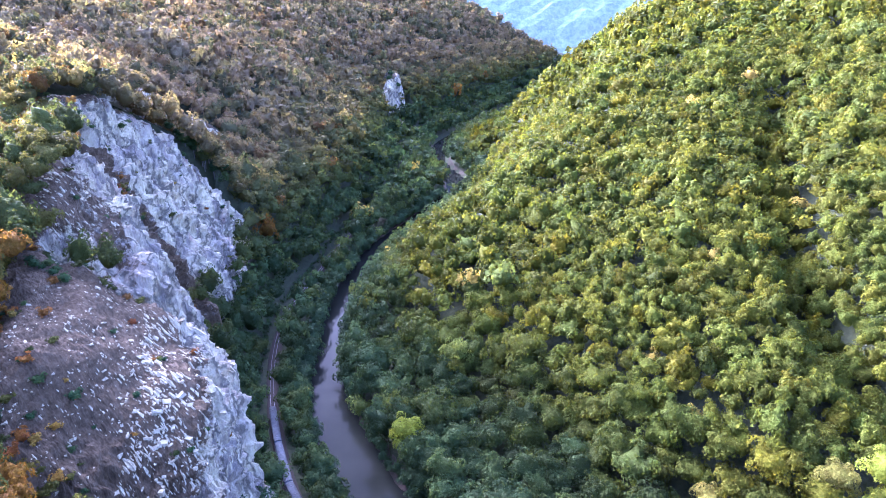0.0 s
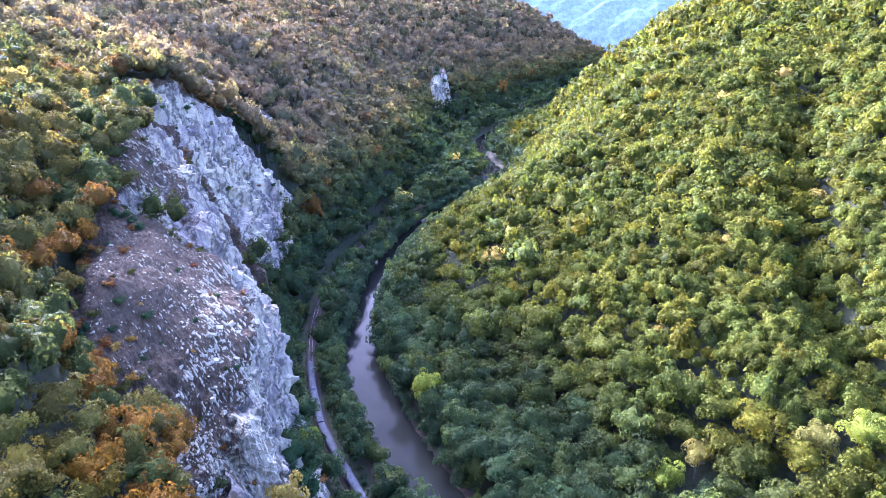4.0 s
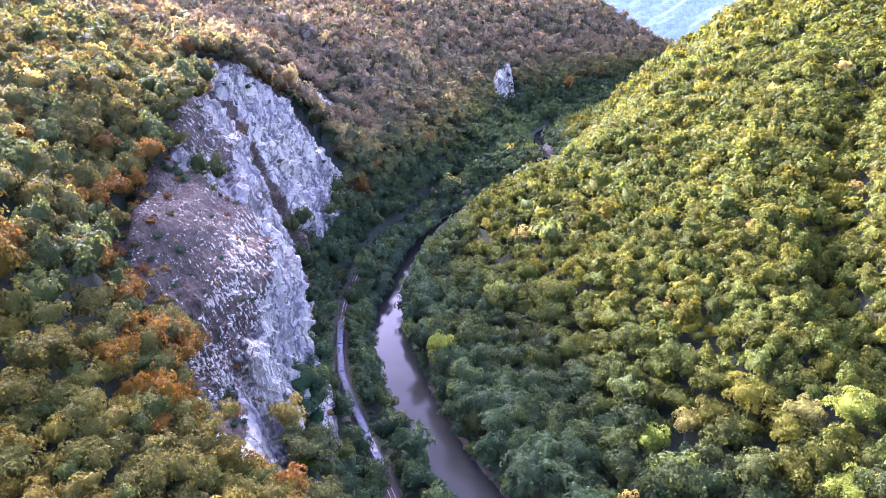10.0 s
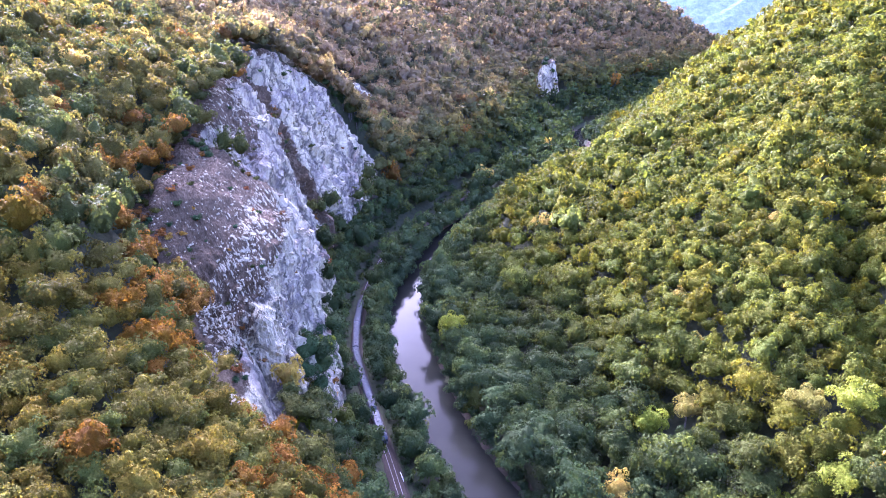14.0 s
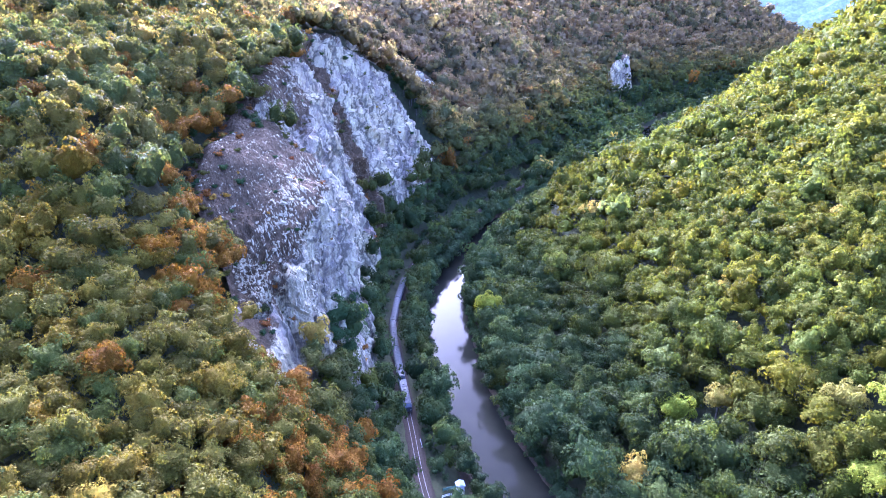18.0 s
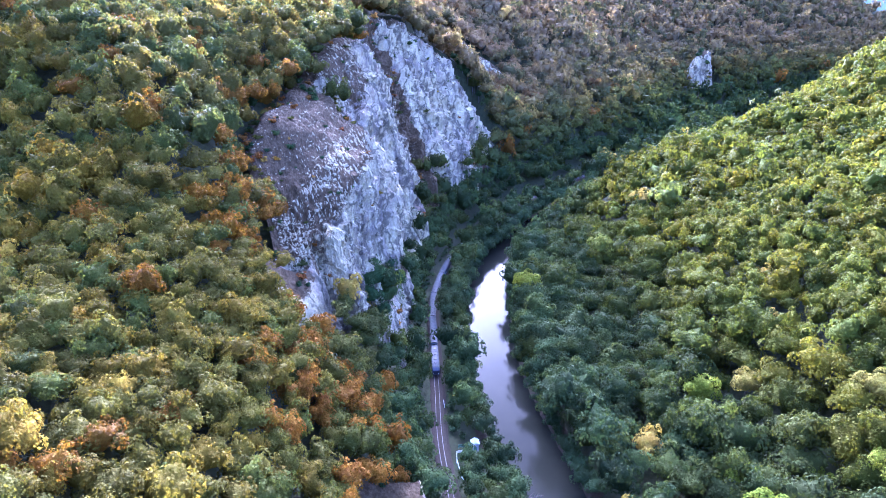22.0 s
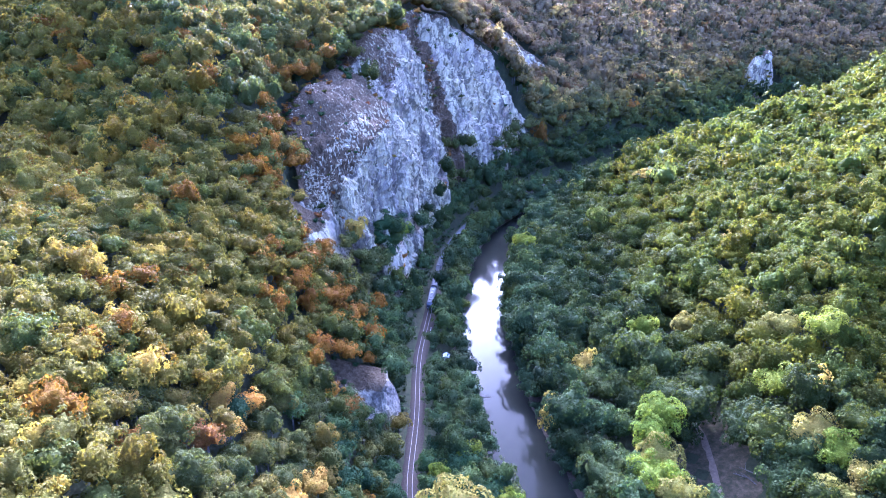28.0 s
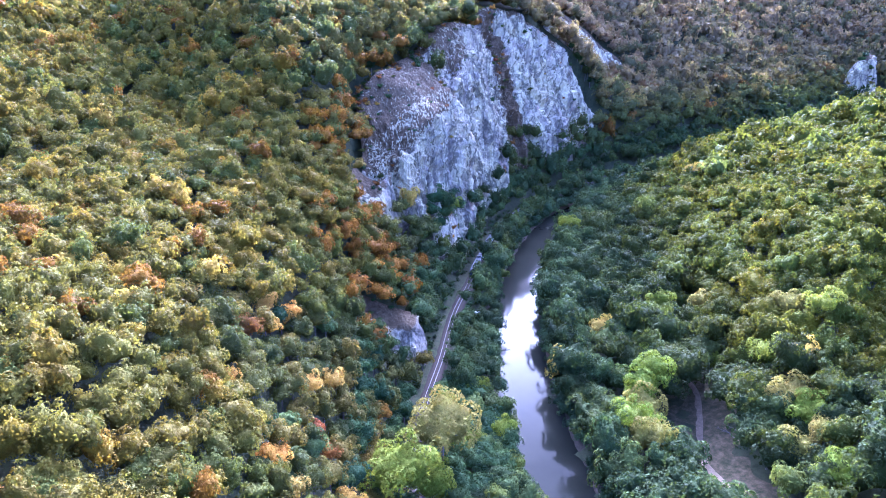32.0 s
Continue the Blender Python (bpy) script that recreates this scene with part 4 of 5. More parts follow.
def stand(species, x, y, scale, turn, sink=0.0, z=None):
    kinds = KINDS[species]
    root = kinds[int(turn * 7) % len(kinds)]
    z = float(height(np.array([x]), np.array([y]))[0]) if z is None else z
    m = pose(x, y, z - sink, 0, 0, turn)
    if "placed" in root:
        ob = copy_thing(root, m)
    else:
        ob = root
        ob.matrix_basis = m
        ob["placed"] = 1
    ob.scale = (scale, scale, scale)
    return tagged(ob, group="trees on the slope")


xs, ys, zs, rr = plant(*STAND, 4.7, 77, lambda x, y: inside(x, y, STAND))
dls, _ = side(xs, ys, RAIL_S)
for x, y, z, d in zip(xs, ys, zs, dls):
    u = rr.uniform()
    if d < 0:
        species = "green" if u < 0.9 else "lime"
    elif d < 20:
        species = "green" if u < 0.35 else ("olive" if u < 0.92 else "gold")
    else:
        species = "rust" if (u < 0.28 and abs(d - 34) < 14 and y > 20) or u < 0.05 else ("olive" if u < 0.80 else ("green" if u < 0.90 else "gold"))
    stand(species, x, y, rr.uniform(0.62, 0.92), rr.uniform(0, 360), 0.3, z)
stand("lime", 82, -4, 2.0, 40)
stand("pale", 77.5, 15, 2.2, 100)
stand("lime", 86, 3, 1.3, 140)
stand("lime", 56, 50, 0.8, 140)
stand("olive", -88, 95, 0.75, 30, 0, 76)
stand("rust", -76, 81, 0.7, 80, 0, 66)
stand("olive", -92, 92, 0.8, 190, 0, 78)
for x, y, z, kind, scale in ((-45, 113, 27, "green", 0.8), (-48, 118, 30, "green", 0.95), (-43, 121, 24, "green", 0.75), (-51, 125, 31, "olive", 0.8), (-47, 128, 26, "lime", 0.75),
                             (-54, 132, 29, "green", 0.9), (-50, 135, 24, "green", 0.75), (-42, 116, 22, "green", 0.65), (-46, 108, 24, "olive", 0.7), (-41, 106, 18, "green", 0.8),
                             (-38, 100, 17, "green", 0.85), (-44, 102, 24, "gold", 0.5), (-37, 94, 18, "lime", 0.7)):
    stand(kind, x, y, scale * 1.4, x * 37 % 360, 1.5, z)
for kind, x, y, scale in SOLO:
    stand(kind, x, y, scale, x * 53 % 360)
stand("gold", 114, 76, 0.7, 120)

# ---- loose stones and shrubs on the rock ----


def stones(name, sheet, count, seed, u_range, v_range, size, label):
    """Angular white stones lying on a rock face: one mesh of bent boxes."""
    r = np.random.RandomState(seed)
    nu, nv, _ = sheet.shape
    base = np.array([[x, y, z] for x in (-1, 1) for y in (-1, 1) for z in (-1, 1)], float)
    quads = np.array([[0, 1, 3, 2], [4, 6, 7, 5], [0, 4, 5, 1], [2, 3, 7, 6], [0, 2, 6, 4], [1, 5, 7, 3]])
    V, F = [], []
    for k in range(count):
        i = int(nu * r.uniform(*u_range))
        j = int(nv * r.uniform(*v_range))
        p = sheet[i, j]
        if noise.noise(Vector(p) * 0.12) < r.uniform(-0.5, 0.35):
            continue
        s = size * r.lognormal(0, 0.5)
        b = base * np.array([s * r.uniform(0.5, 0.9), s * r.uniform(0.7, 1.5), s * r.uniform(0.4, 0.8)]) * r.uniform(0.6, 1.25, (8, 1))
        m = np.array(Euler((r.uniform(-0.6, 0.6), r.uniform(-0.6, 0.6), r.uniform(0, 6.28))).to_matrix())
        V.append(b @ m.T + p + np.array([0, 0, 0.12 * s]))
        F.append(quads + 8 * len(F))
    return tagged(mesh_object(name, np.concatenate(V), np.concatenate(F), STONE), label, "stones", kind="stuff")


STONE, n_, l_, b_ = material("pale_stone", 0.9)
r_ = ramp(n_, [(0.3, (0.15, 0.128, 0.074)), (0.7, (0.38, 0.326, 0.19))])
l_.new(texture(n_, l_, 1.6, 6, 0.7), r_.inputs[0])
l_.new(r_.outputs[0], b_.inputs["Base Color"])
relief(n_, l_, b_, texture(n_, l_, 5.0, 5, 0.7), 0.6, 0.15)
stones("loose_stones", SHEETS["rock_dome"], 1200, 5, (0.06, 0.75), (0.36, 0.84), 0.17, "scattered white stones in dry turf on the rock dome")
stones("scree", SHEETS["rock_dome"], 700, 6, (0.05, 0.62), (0.28, 0.56), 0.30, "broken white limestone blocks on the dome's steep side")


def blades(name, sheet, count, seed, u_range, v_range, size, label):
    """Upright flakes of rock that stand out of the turf, in clusters along the slope: one mesh of bent wedges."""
    r = np.random.RandomState(seed)
    nu, nv, _ = sheet.shape
    quads = np.array([[0, 1, 2, 3], [4, 7, 6, 5], [0, 4, 5, 1], [1, 5, 6, 2], [2, 6, 7, 3], [3, 7, 4, 0]])
    V, F = [], []
    while len(F) < count:
        i, j = int(nu * r.uniform(*u_range)), int(nv * r.uniform(*v_range))
        p = sheet[i, j]
        if noise.noise(Vector(p) * 0.11 + Vector((seed, 0, 0))) < r.uniform(-0.35, 0.45):
            continue
        up = sheet[i, min(j + 3, nv - 1)] - sheet[i, max(j - 3, 0)]
        up = up / (np.linalg.norm(up) + 1e-9) * 0.75 + np.array([0, 0, 0.45])
        along = sheet[min(i + 3, nu - 1), j] - sheet[max(i - 3, 0), j]
        along /= np.linalg.norm(along) + 1e-9
        out = np.cross(along, up)
        out /= np.linalg.norm(out) + 1e-9
        s = size * r.lognormal(0, 0.45)
        tall, wide, thick = s * r.uniform(0.8, 1.7), s * r.uniform(0.25, 0.5), s * r.uniform(0.3, 0.6)
        base = np.array([[-1, -1, -0.4], [1, -1, -0.4], [1, 1, -0.4], [-1, 1, -0.4], [-0.5, -0.6, 1], [0.6, -0.6, 0.85], [0.5, 0.3, 0.9], [-0.55, 0.3, 1.05]])
        b = base * r.uniform(0.7, 1.25, (8, 3)) * np.array([wide, thick, tall])
        b[:, 0] += b[:, 2] * r.normal(0, 0.15)
        V.append(p + b[:, :1] * along + b[:, 1:2] * out + b[:, 2:] * up)
        F.append(quads + 8 * len(F))
    return tagged(mesh_object(name, np.concatenate(V), np.concatenate(F), STONE), label, "stones", kind="stuff")


blades("rock_flakes", SHEETS["rock_dome"], 2200, 15, (0.10, 0.93), (0.22, 0.54), 0.42, "upright white limestone flakes standing out of the dome's turf")
blades("rock_flakes", SHEETS["rock_dome"], 420, 16, (0.05, 0.95), (0.50, 0.72), 0.24, "small pale limestone flakes in dry turf on the dome")
blades("rock_flakes", SHEETS["rock_wall"], 500, 17, (0.05, 0.9), (0.5, 0.85), 0.45, "upright limestone flakes on the ledges of the wall")
blades("rock_flakes", SHEETS["rock_buttress"], 500, 18, (0.05, 0.9), (0.5, 0.85), 0.45, "upright limestone flakes on the ledges of the buttress")


def shrub_kind(species, seed, label):
    root = tagged(new("shrub"), label, "shrub")
    r = random.Random(seed)
    bm = bmesh.new()
    for k in range(4):
        q = r.uniform(0, 6.28)
        a, b = Vector((0, 0, -0.8)), Vector((math.cos(q) * 0.7, math.sin(q) * 0.7, 1.0))
        u = (b - a).orthogonal().normalized() * 0.06
        w = (b - a).normalized().cross(u)
        low_ = [bm.verts.new(a + u * math.cos(t) + w * math.sin(t)) for t in (0, 1.57, 3.14, 4.71)]
        top_ = [bm.verts.new(b + (u * math.cos(t) + w * math.sin(t)) * 0.5) for t in (0, 1.57, 3.14, 4.71)]
        for i in range(4):
            bm.faces.new((low_[i], low_[(i + 1) % 4], top_[(i + 1) % 4], top_[i]))
    part("stem", bm, BARK, root)
    v, f = crown_template(seed, 150, 0.075, 9, 2)
    mesh_object("foliage", v * np.array([3.4, 3.4, 2.8]) + np.array([0, 0, 0.9]), f, LEAVES[species], parent=root)
    return root


SHRUBS = {"green": shrub_kind("green", 900, "low green shrub rooted in the rock"), "olive": shrub_kind("olive", 901, "low olive-brown shrub rooted in the rock"),
          "gold": shrub_kind("gold", 902, "low yellow shrub rooted in the rock"), "rust": shrub_kind("rust", 903, "low rust-red shrub rooted in the rock")}


def shrub(species, place, scale, turn):
    root = SHRUBS[species]
    m = pose(*place, 0, 0, turn)
    if "placed" in root:
        ob = copy_thing(root, m)
    else:
        ob = root
        ob.matrix_basis = m
        ob["placed"] = 1
    ob.scale = (scale, scale, scale)
    return tagged(ob, group="shrubs on the rock")


def on_sheet(name, u, v):
    s = SHEETS[name]
    return s[min(s.shape[0] - 1, int(u * s.shape[0])), min(s.shape[1] - 1, int(v * s.shape[1]))]


rs = np.random.RandomState(12)
# seams and ledges that carry green: cliff, along, up, spread, how many, largest
SEAMS = [("rock_dome", 0.95, 0.62, 0.05, 12, 1.7), ("rock_dome", 0.80, 0.90, 0.10, 14, 1.6), ("rock_dome", 0.12, 0.88, 0.10, 16, 1.6), ("rock_dome", 0.35, 0.93, 0.14, 18, 1.7), ("rock_dome", 0.06, 0.6, 0.10, 14, 1.5), ("rock_dome", 0.55, 0.85, 0.10, 10, 1.3), ("rock_wall", 0.5, 0.9, 0.35, 18, 1.5), ("rock_buttress", 0.5, 0.92, 0.35, 20, 1.7), ("rock_buttress", 0.55, 0.55, 0.05, 8, 1.1), ("rock_dome", 0.62, 0.52, 0.06, 5, 0.9), ("rock_dome", 0.45, 0.40, 0.08, 7, 0.9),
         ("rock_dome", 0.20, 0.42, 0.10, 9, 1.1), ("rock_dome", 0.66, 0.22, 0.08, 6, 0.9), ("rock_dome", 0.3, 0.7, 0.12, 8, 0.6),
         ("rock_wall", 0.03, 0.55, 0.06, 8, 1.3), ("rock_wall", 0.35, 0.55, 0.05, 4, 1.0), ("rock_wall", 0.78, 0.35, 0.05, 6, 1.2), ("rock_wall", 0.96, 0.60, 0.06, 10, 1.6),
         ("rock_buttress", 0.14, 0.35, 0.06, 16, 1.8), ("rock_buttress", 0.17, 0.62, 0.07, 18, 1.7), ("rock_buttress", 0.2, 0.8, 0.08, 12, 1.5), ("rock_buttress", 0.30, 0.50, 0.05, 8, 1.3), ("rock_buttress", 0.55, 0.20, 0.08, 7, 1.4),
         ("rock_buttress", 0.72, 0.15, 0.06, 6, 1.3), ("rock_buttress", 0.66, 0.60, 0.06, 6, 1.1), ("rock_knoll", 0.5, 0.6, 0.35, 14, 1.8), ("distant_rock", 0.5, 0.6, 0.4, 16, 2.4), ("distant_rock", 0.5, 0.15, 0.5, 14, 3.0), ("rock_buttress", 0.5, 0.03, 0.5, 20, 1.9), ("rock_wall", 0.6, 0.03, 0.4, 14, 1.9), ("rock_rib", 0.5, 0.75, 0.3, 8, 1.3), ("rock_outcrop", 0.4, 0.85, 0.3, 8, 1.2)]
for name, u, v, spread, count, big in SEAMS:
    for k in range(count):
        p = on_sheet(name, np.clip(u + rs.normal(0, spread * 0.6), 0.01, 0.98), np.clip(v + rs.normal(0, spread * 1.2), 0.03, 0.96))
        species = rs.choice(["green", "olive", "gold", "rust"], p=[0.45, 0.33, 0.08, 0.14])
        shrub(species, (p[0], p[1], p[2] - 0.3), big * rs.uniform(0.45, 1.0), rs.uniform(0, 360))

# trees that close in on the far end of the buttress and on the dome's back
rt = np.random.RandomState(31)
for c in range(30):
    x = rt.uniform(-160, -118)
    stand(str(rt.choice(["green", "green", "olive"])), x, rt.uniform(359, 368), rt.uniform(0.6, 0.9), rt.uniform(0, 360), 5.0, float(np.interp(x, [-160, -151, -145, -135, -127, -118], [95, 86, 78, 67, 55, 42])))
for c in range(16):
    x, y = rt.uniform(-124, -111), rt.uniform(116, 154)
    stand(str(rt.choice(["olive", "olive", "green", "rust"])), x, y, rt.uniform(0.6, 0.85), rt.uniform(0, 360), 2.0)

for root in [k for kinds in KINDS.values() for k in kinds if "placed" not in k]:
    for ob in [*root.children_recursive, root]:
        bpy.data.objects.remove(ob)

# ---- dirt track and clearing on the right bank ----
tl = smooth_line(TRACK, 2.0)
tz = height(tl[:, 0], tl[:, 1]) + 0.12
PASTURE, n_, l_, b_ = material("dry_grass", 0.95)
r_ = ramp(n_, [(0.34, (0.022, 0.027, 0.011)), (0.48, (0.050, 0.042, 0.020)), (0.60, (0.085, 0.062, 0.034)), (0.78, (0.125, 0.090, 0.054))])
l_.new(texture(n_, l_, 0.5, 7, 0.7), r_.inputs[0])
l_.new(r_.outputs[0], b_.inputs["Base Color"])
relief(n_, l_, b_, texture(n_, l_, 4.0, 5, 0.7), 0.7, 0.15)
dense = smooth_line(TRACK, 1.5)
wide = np.linspace(11, -11, 19)
dd = np.gradient(dense, axis=0)
dd /= np.linalg.norm(dd, axis=1)[:, None]
taper = np.minimum(1.0, (len(dense) - 1 - np.arange(len(dense))) / 9.0 + 0.2)[:, None] * (1 + 0.18 * np.sin(np.arange(len(dense)) * 0.7))[:, None]
wide = wide[None, :] * taper
px_ = dense[:, 0][:, None] - dd[:, 1][:, None] * wide
py_ = dense[:, 1][:, None] + dd[:, 0][:, None] * wide
pz_ = height(px_, py_) + 0.10 - 0.5 * np.clip(np.abs(np.linspace(11, -11, 19)) - 9.5, 0, 1.2)[None, :]
meadow = mesh_object("clearing", np.stack([px_, py_, pz_], 2).reshape(-1, 3), grid_faces(len(dense), 19)[:, ::-1], PASTURE, True)
tagged(meadow, "trampled dry grass of a small riverside clearing", "clearing", kind="structure")
tz = tz + 0.14
dt_ = np.gradient(tl, axis=0)
dt_ /= np.linalg.norm(dt_, axis=1)[:, None]
ragged = np.random.RandomState(23).uniform(0.75, 1.35, (len(tl), 2))
across = np.array([1.5, 0.8, 0.0, -0.8, -1.5])[None, :] * np.where(np.arange(5)[None, :] < 2, ragged[:, :1], ragged[:, 1:])
rx_ = tl[:, :1] - dt_[:, 1:] * across
ry_ = tl[:, 1:] + dt_[:, :1] * across
rz_ = tz[:, None] + np.array([-0.2, -0.04, 0.03, -0.04, -0.2])[None, :]
track = mesh_object("road", np.stack([rx_, ry_, rz_], 2).reshape(-1, 3), grid_faces(len(tl), 5)[:, ::-1], EARTH, True)
tagged(track, "pale dirt track beaten into the clearing", "road", kind="structure")

# ---- locomotive ----
PAINT_BLUE, n_, l_, b_ = material("blue_paint", 0.45, (0.012, 0.016, 0.034))
PAINT_WHITE, n_, l_, b_ = material("white_paint", 0.5, (0.62, 0.62, 0.62))
ROOF_GREY, n_, l_, b_ = material("roof_paint", 0.9, (0.34, 0.34, 0.35))
l_.new(ramp(n_, [(0.35, (0.05, 0.05, 0.05)), (0.7, (0.12, 0.12, 0.12))]).outputs[0], b_.inputs["Base Color"])
l_.new(texture(n_, l_, 1.2, 6, 0.7), n_["Color Ramp"].inputs[0])
DARK, n_, l_, b_ = material("dark_steel", 0.6, (0.03, 0.03, 0.032))
GLASS, n_, l_, b_ = material("dark_glass", 0.08, (0.02, 0.025, 0.03))
LAMP, n_, l_, b_ = material("lamp_lens", 0.2, (0.8, 0.8, 0.75))


def locomotive():
    """Diesel engine, nose towards -y, standing on rails at z = 0."""
    loco = tagged(new("locomotive"), "dark blue diesel locomotive with a grey roof heading a train", "locomotive")
    bm = bmesh.new()
    prof = [(-1.45, 1.0), (-1.48, 1.3), (-1.48, 3.0), (-1.3, 3.45), (1.3, 3.45), (1.48, 3.0), (1.48, 1.3), (1.45, 1.0)]
    rings = []
    for y, k, drop in ((-8.9, 0.93, 0.75), (-8.3, 0.98, 0.25), (-7.9, 1.0, 0.0), (7.9, 1.0, 0.0), (8.3, 0.98, 0.25), (8.9, 0.93, 0.75)):
        rings.append([bm.verts.new((x * k, y, z - (drop if z > 2.2 else 0.0))) for x, z in prof])
    for p, q in zip(rings, rings[1:]):
        for i in range(8):
            bm.faces.new((p[i], p[(i + 1) % 8], q[(i + 1) % 8], q[i]))
    bm.faces.new(rings[0])
    bm.faces.new(rings[-1][::-1])
    bmesh.ops.recalc_face_normals(bm, faces=bm.faces)
    body = part("body", bm, PAINT_BLUE, loco, "blue painted body")
    for s in (-1, 1):
        part("stripe", box(bmesh.new(), s * 1.485, -7.8, 2.0, s * 1.50, 7.8, 2.4), ROOF_GREY, body, "grey side stripe")
    part("windscreen", box(bmesh.new(), -1.1, -8.72, 2.15, 1.1, -8.50, 2.72, 0.03), GLASS, loco, "dark windscreen")
    roof = part("roof", box(bmesh.new(), -1.32, -7.7, 3.42, 1.32, 7.7, 3.66, 0.08), ROOF_GREY, loco, "silver-grey roof")
    for y, w in ((-4.6, 0.75), (-2.2, 0.75), (4.8, 0.6)):
        bm = bmesh.new()
        bmesh.ops.create_cone(bm, cap_ends=True, segments=20, radius1=w, radius2=w, depth=0.16, matrix=Matrix.Translation((0, y, 3.72)))
        part("fan", bm, DARK, roof, "dark roof fan")
    part("exhaust", box(bmesh.new(), -0.5, 0.6, 3.66, 0.5, 2.4, 3.92, 0.05), DARK, roof)
    part("hatch", box(bmesh.new(), -1.0, 2.8, 3.66, 1.0, 4.0, 3.74, 0.02), ROOF_GREY, roof)
    part("frame", box(bmesh.new(), -1.35, -9.0, 0.8, 1.35, 9.0, 1.05, 0.04), DARK, loco)
    for s in (-1, 1):
        for e in (-1, 1):
            bm = bmesh.new()
            bmesh.ops.create_cone(bm, cap_ends=True, segments=14, radius1=0.24, radius2=0.2, depth=0.6, matrix=Matrix.Translation((s * 0.87, e * 9.2, 1.02)) @ Matrix.Rotation(radians(90), 4, "X"))
            part("buffer", bm, DARK, loco)
        bm = bmesh.new()
        bmesh.ops.create_cone(bm, cap_ends=True, segments=14, radius1=0.16, radius2=0.16, depth=0.12, matrix=Matrix.Translation((s * 0.95, -8.93, 1.5)) @ Matrix.Rotation(radians(90), 4, "X"))
        part("headlight", bm, LAMP, loco, "round pale headlight")
    for c in (-5.4, 5.4):
        bogie = part("bogie", box(bmesh.new(), -1.1, c - 2.2, 0.35, 1.1, c + 2.2, 0.85, 0.05), DARK, loco)
        for k in (-1.4, 1.4):
            for s in (-0.76, 0.76):
                bm = bmesh.new()
                bmesh.ops.create_cone(bm, cap_ends=True, segments=18, radius1=0.5, radius2=0.5, depth=0.13, matrix=Matrix.Translation((s, c + k, 0.5)) @ Matrix.Rotation(radians(90), 4, "Y"))
                part("wheel", bm, DARK, bogie)
    return loco


loco = locomotive()
near = rl[np.argmin(np.hypot(rl[:, 0] + 25, rl[:, 1] - 125))]
k = int(np.argmin(np.hypot(rl[:, 0] + 25, rl[:, 1] - 125)))
way = rl[k + 2] - rl[k - 2]
loco.matrix_basis = pose(near[0], near[1], 4.82, 0, 0, math.degrees(math.atan2(-way[0], way[1])))



def coach():
    """Passenger coach, 22 m long, standing on rails at z = 0."""
    root = tagged(new("railway_coach"), "long grey passenger coach with a ribbed pale grey roof", "railway coach", group="coaches of the train")
    bm = bmesh.new()
    prof = [(-1.38, 0.95), (-1.42, 1.3), (-1.42, 3.0), (-1.2, 3.4), (1.2, 3.4), (1.42, 3.0), (1.42, 1.3), (1.38, 0.95)]
    rings = [[bm.verts.new((x * k, y, z)) for x, z in prof] for y, k in ((-11.1, 0.95), (-10.9, 1.0), (10.9, 1.0), (11.1, 0.95))]
    for p, q in zip(rings, rings[1:]):
        for i in range(8):
            bm.faces.new((p[i], p[(i + 1) % 8], q[(i + 1) % 8], q[i]))
    bm.faces.new(rings[0])
    bm.faces.new(rings[-1][::-1])
    bmesh.ops.recalc_face_normals(bm, faces=bm.faces)
    body = part("body", bm, COACH_GREY, root, "blue-grey painted body")
    bm = bmesh.new()
    arc = [(1.44 * math.cos(q), 3.06 + 0.72 * math.sin(q)) for q in np.linspace(0, math.pi, 11)]
    rows = []
    for k in range(45):
        y = -11.05 + 22.1 * k / 44
        swell = 1.012 if k % 2 else 1.0
        rows.append([bm.verts.new((x * swell, y, z * swell)) for x, z in arc])
    for p, q in zip(rows, rows[1:]):
        for i in range(10):
            bm.faces.new((p[i], p[i + 1], q[i + 1], q[i]))
    bm.faces.new(rows[0])
    bm.faces.new(rows[-1][::-1])
    bmesh.ops.recalc_face_normals(bm, faces=bm.faces)
    roof = part("roof", bm, COACH_ROOF, root, "ribbed pale grey roof")
    for y in (-8.5, -4.2, 0.0, 4.2, 8.5):
        part("vent", box(bmesh.new(), -0.22, y - 0.3, 3.74, 0.22, y + 0.3, 3.98, 0.04), ROOF_GREY, roof)
    for s in (-1, 1):
        for k in range(9):
            part("window", box(bmesh.new(), s * 1.40 - 0.03, -8.9 + 2.1 * k, 1.95, s * 1.40 + 0.03, -7.7 + 2.1 * k, 2.8, 0.01), GLASS, body, "dark window")
        for e in (-1, 1):
            part("door", box(bmesh.new(), s * 1.40 - 0.03, e * 10.1 - 0.38, 1.1, s * 1.40 + 0.03, e * 10.1 + 0.38, 2.95, 0.01), DARK, body)
    for e in (-1, 1):
        part("gangway", box(bmesh.new(), -0.6, e * 11.1 - 0.25, 1.1, 0.6, e * 11.1 + 0.25, 3.0, 0.05), DARK, root, "dark rubber gangway")
        bogie = part("bogie", box(bmesh.new(), -1.1, e * 7.8 - 1.6, 0.35, 1.1, e * 7.8 + 1.6, 0.85, 0.05), DARK, root)
        for k in (-1.25, 1.25):
            for s in (-0.76, 0.76):
                bm = bmesh.new()
                bmesh.ops.create_cone(bm, cap_ends=True, segments=16, radius1=0.46, radius2=0.46, depth=0.13, matrix=Matrix.Translation((s, e * 7.8 + k, 0.46)) @ Matrix.Rotation(radians(90), 4, "Y"))
                part("wheel", bm, DARK, bogie)
    return root


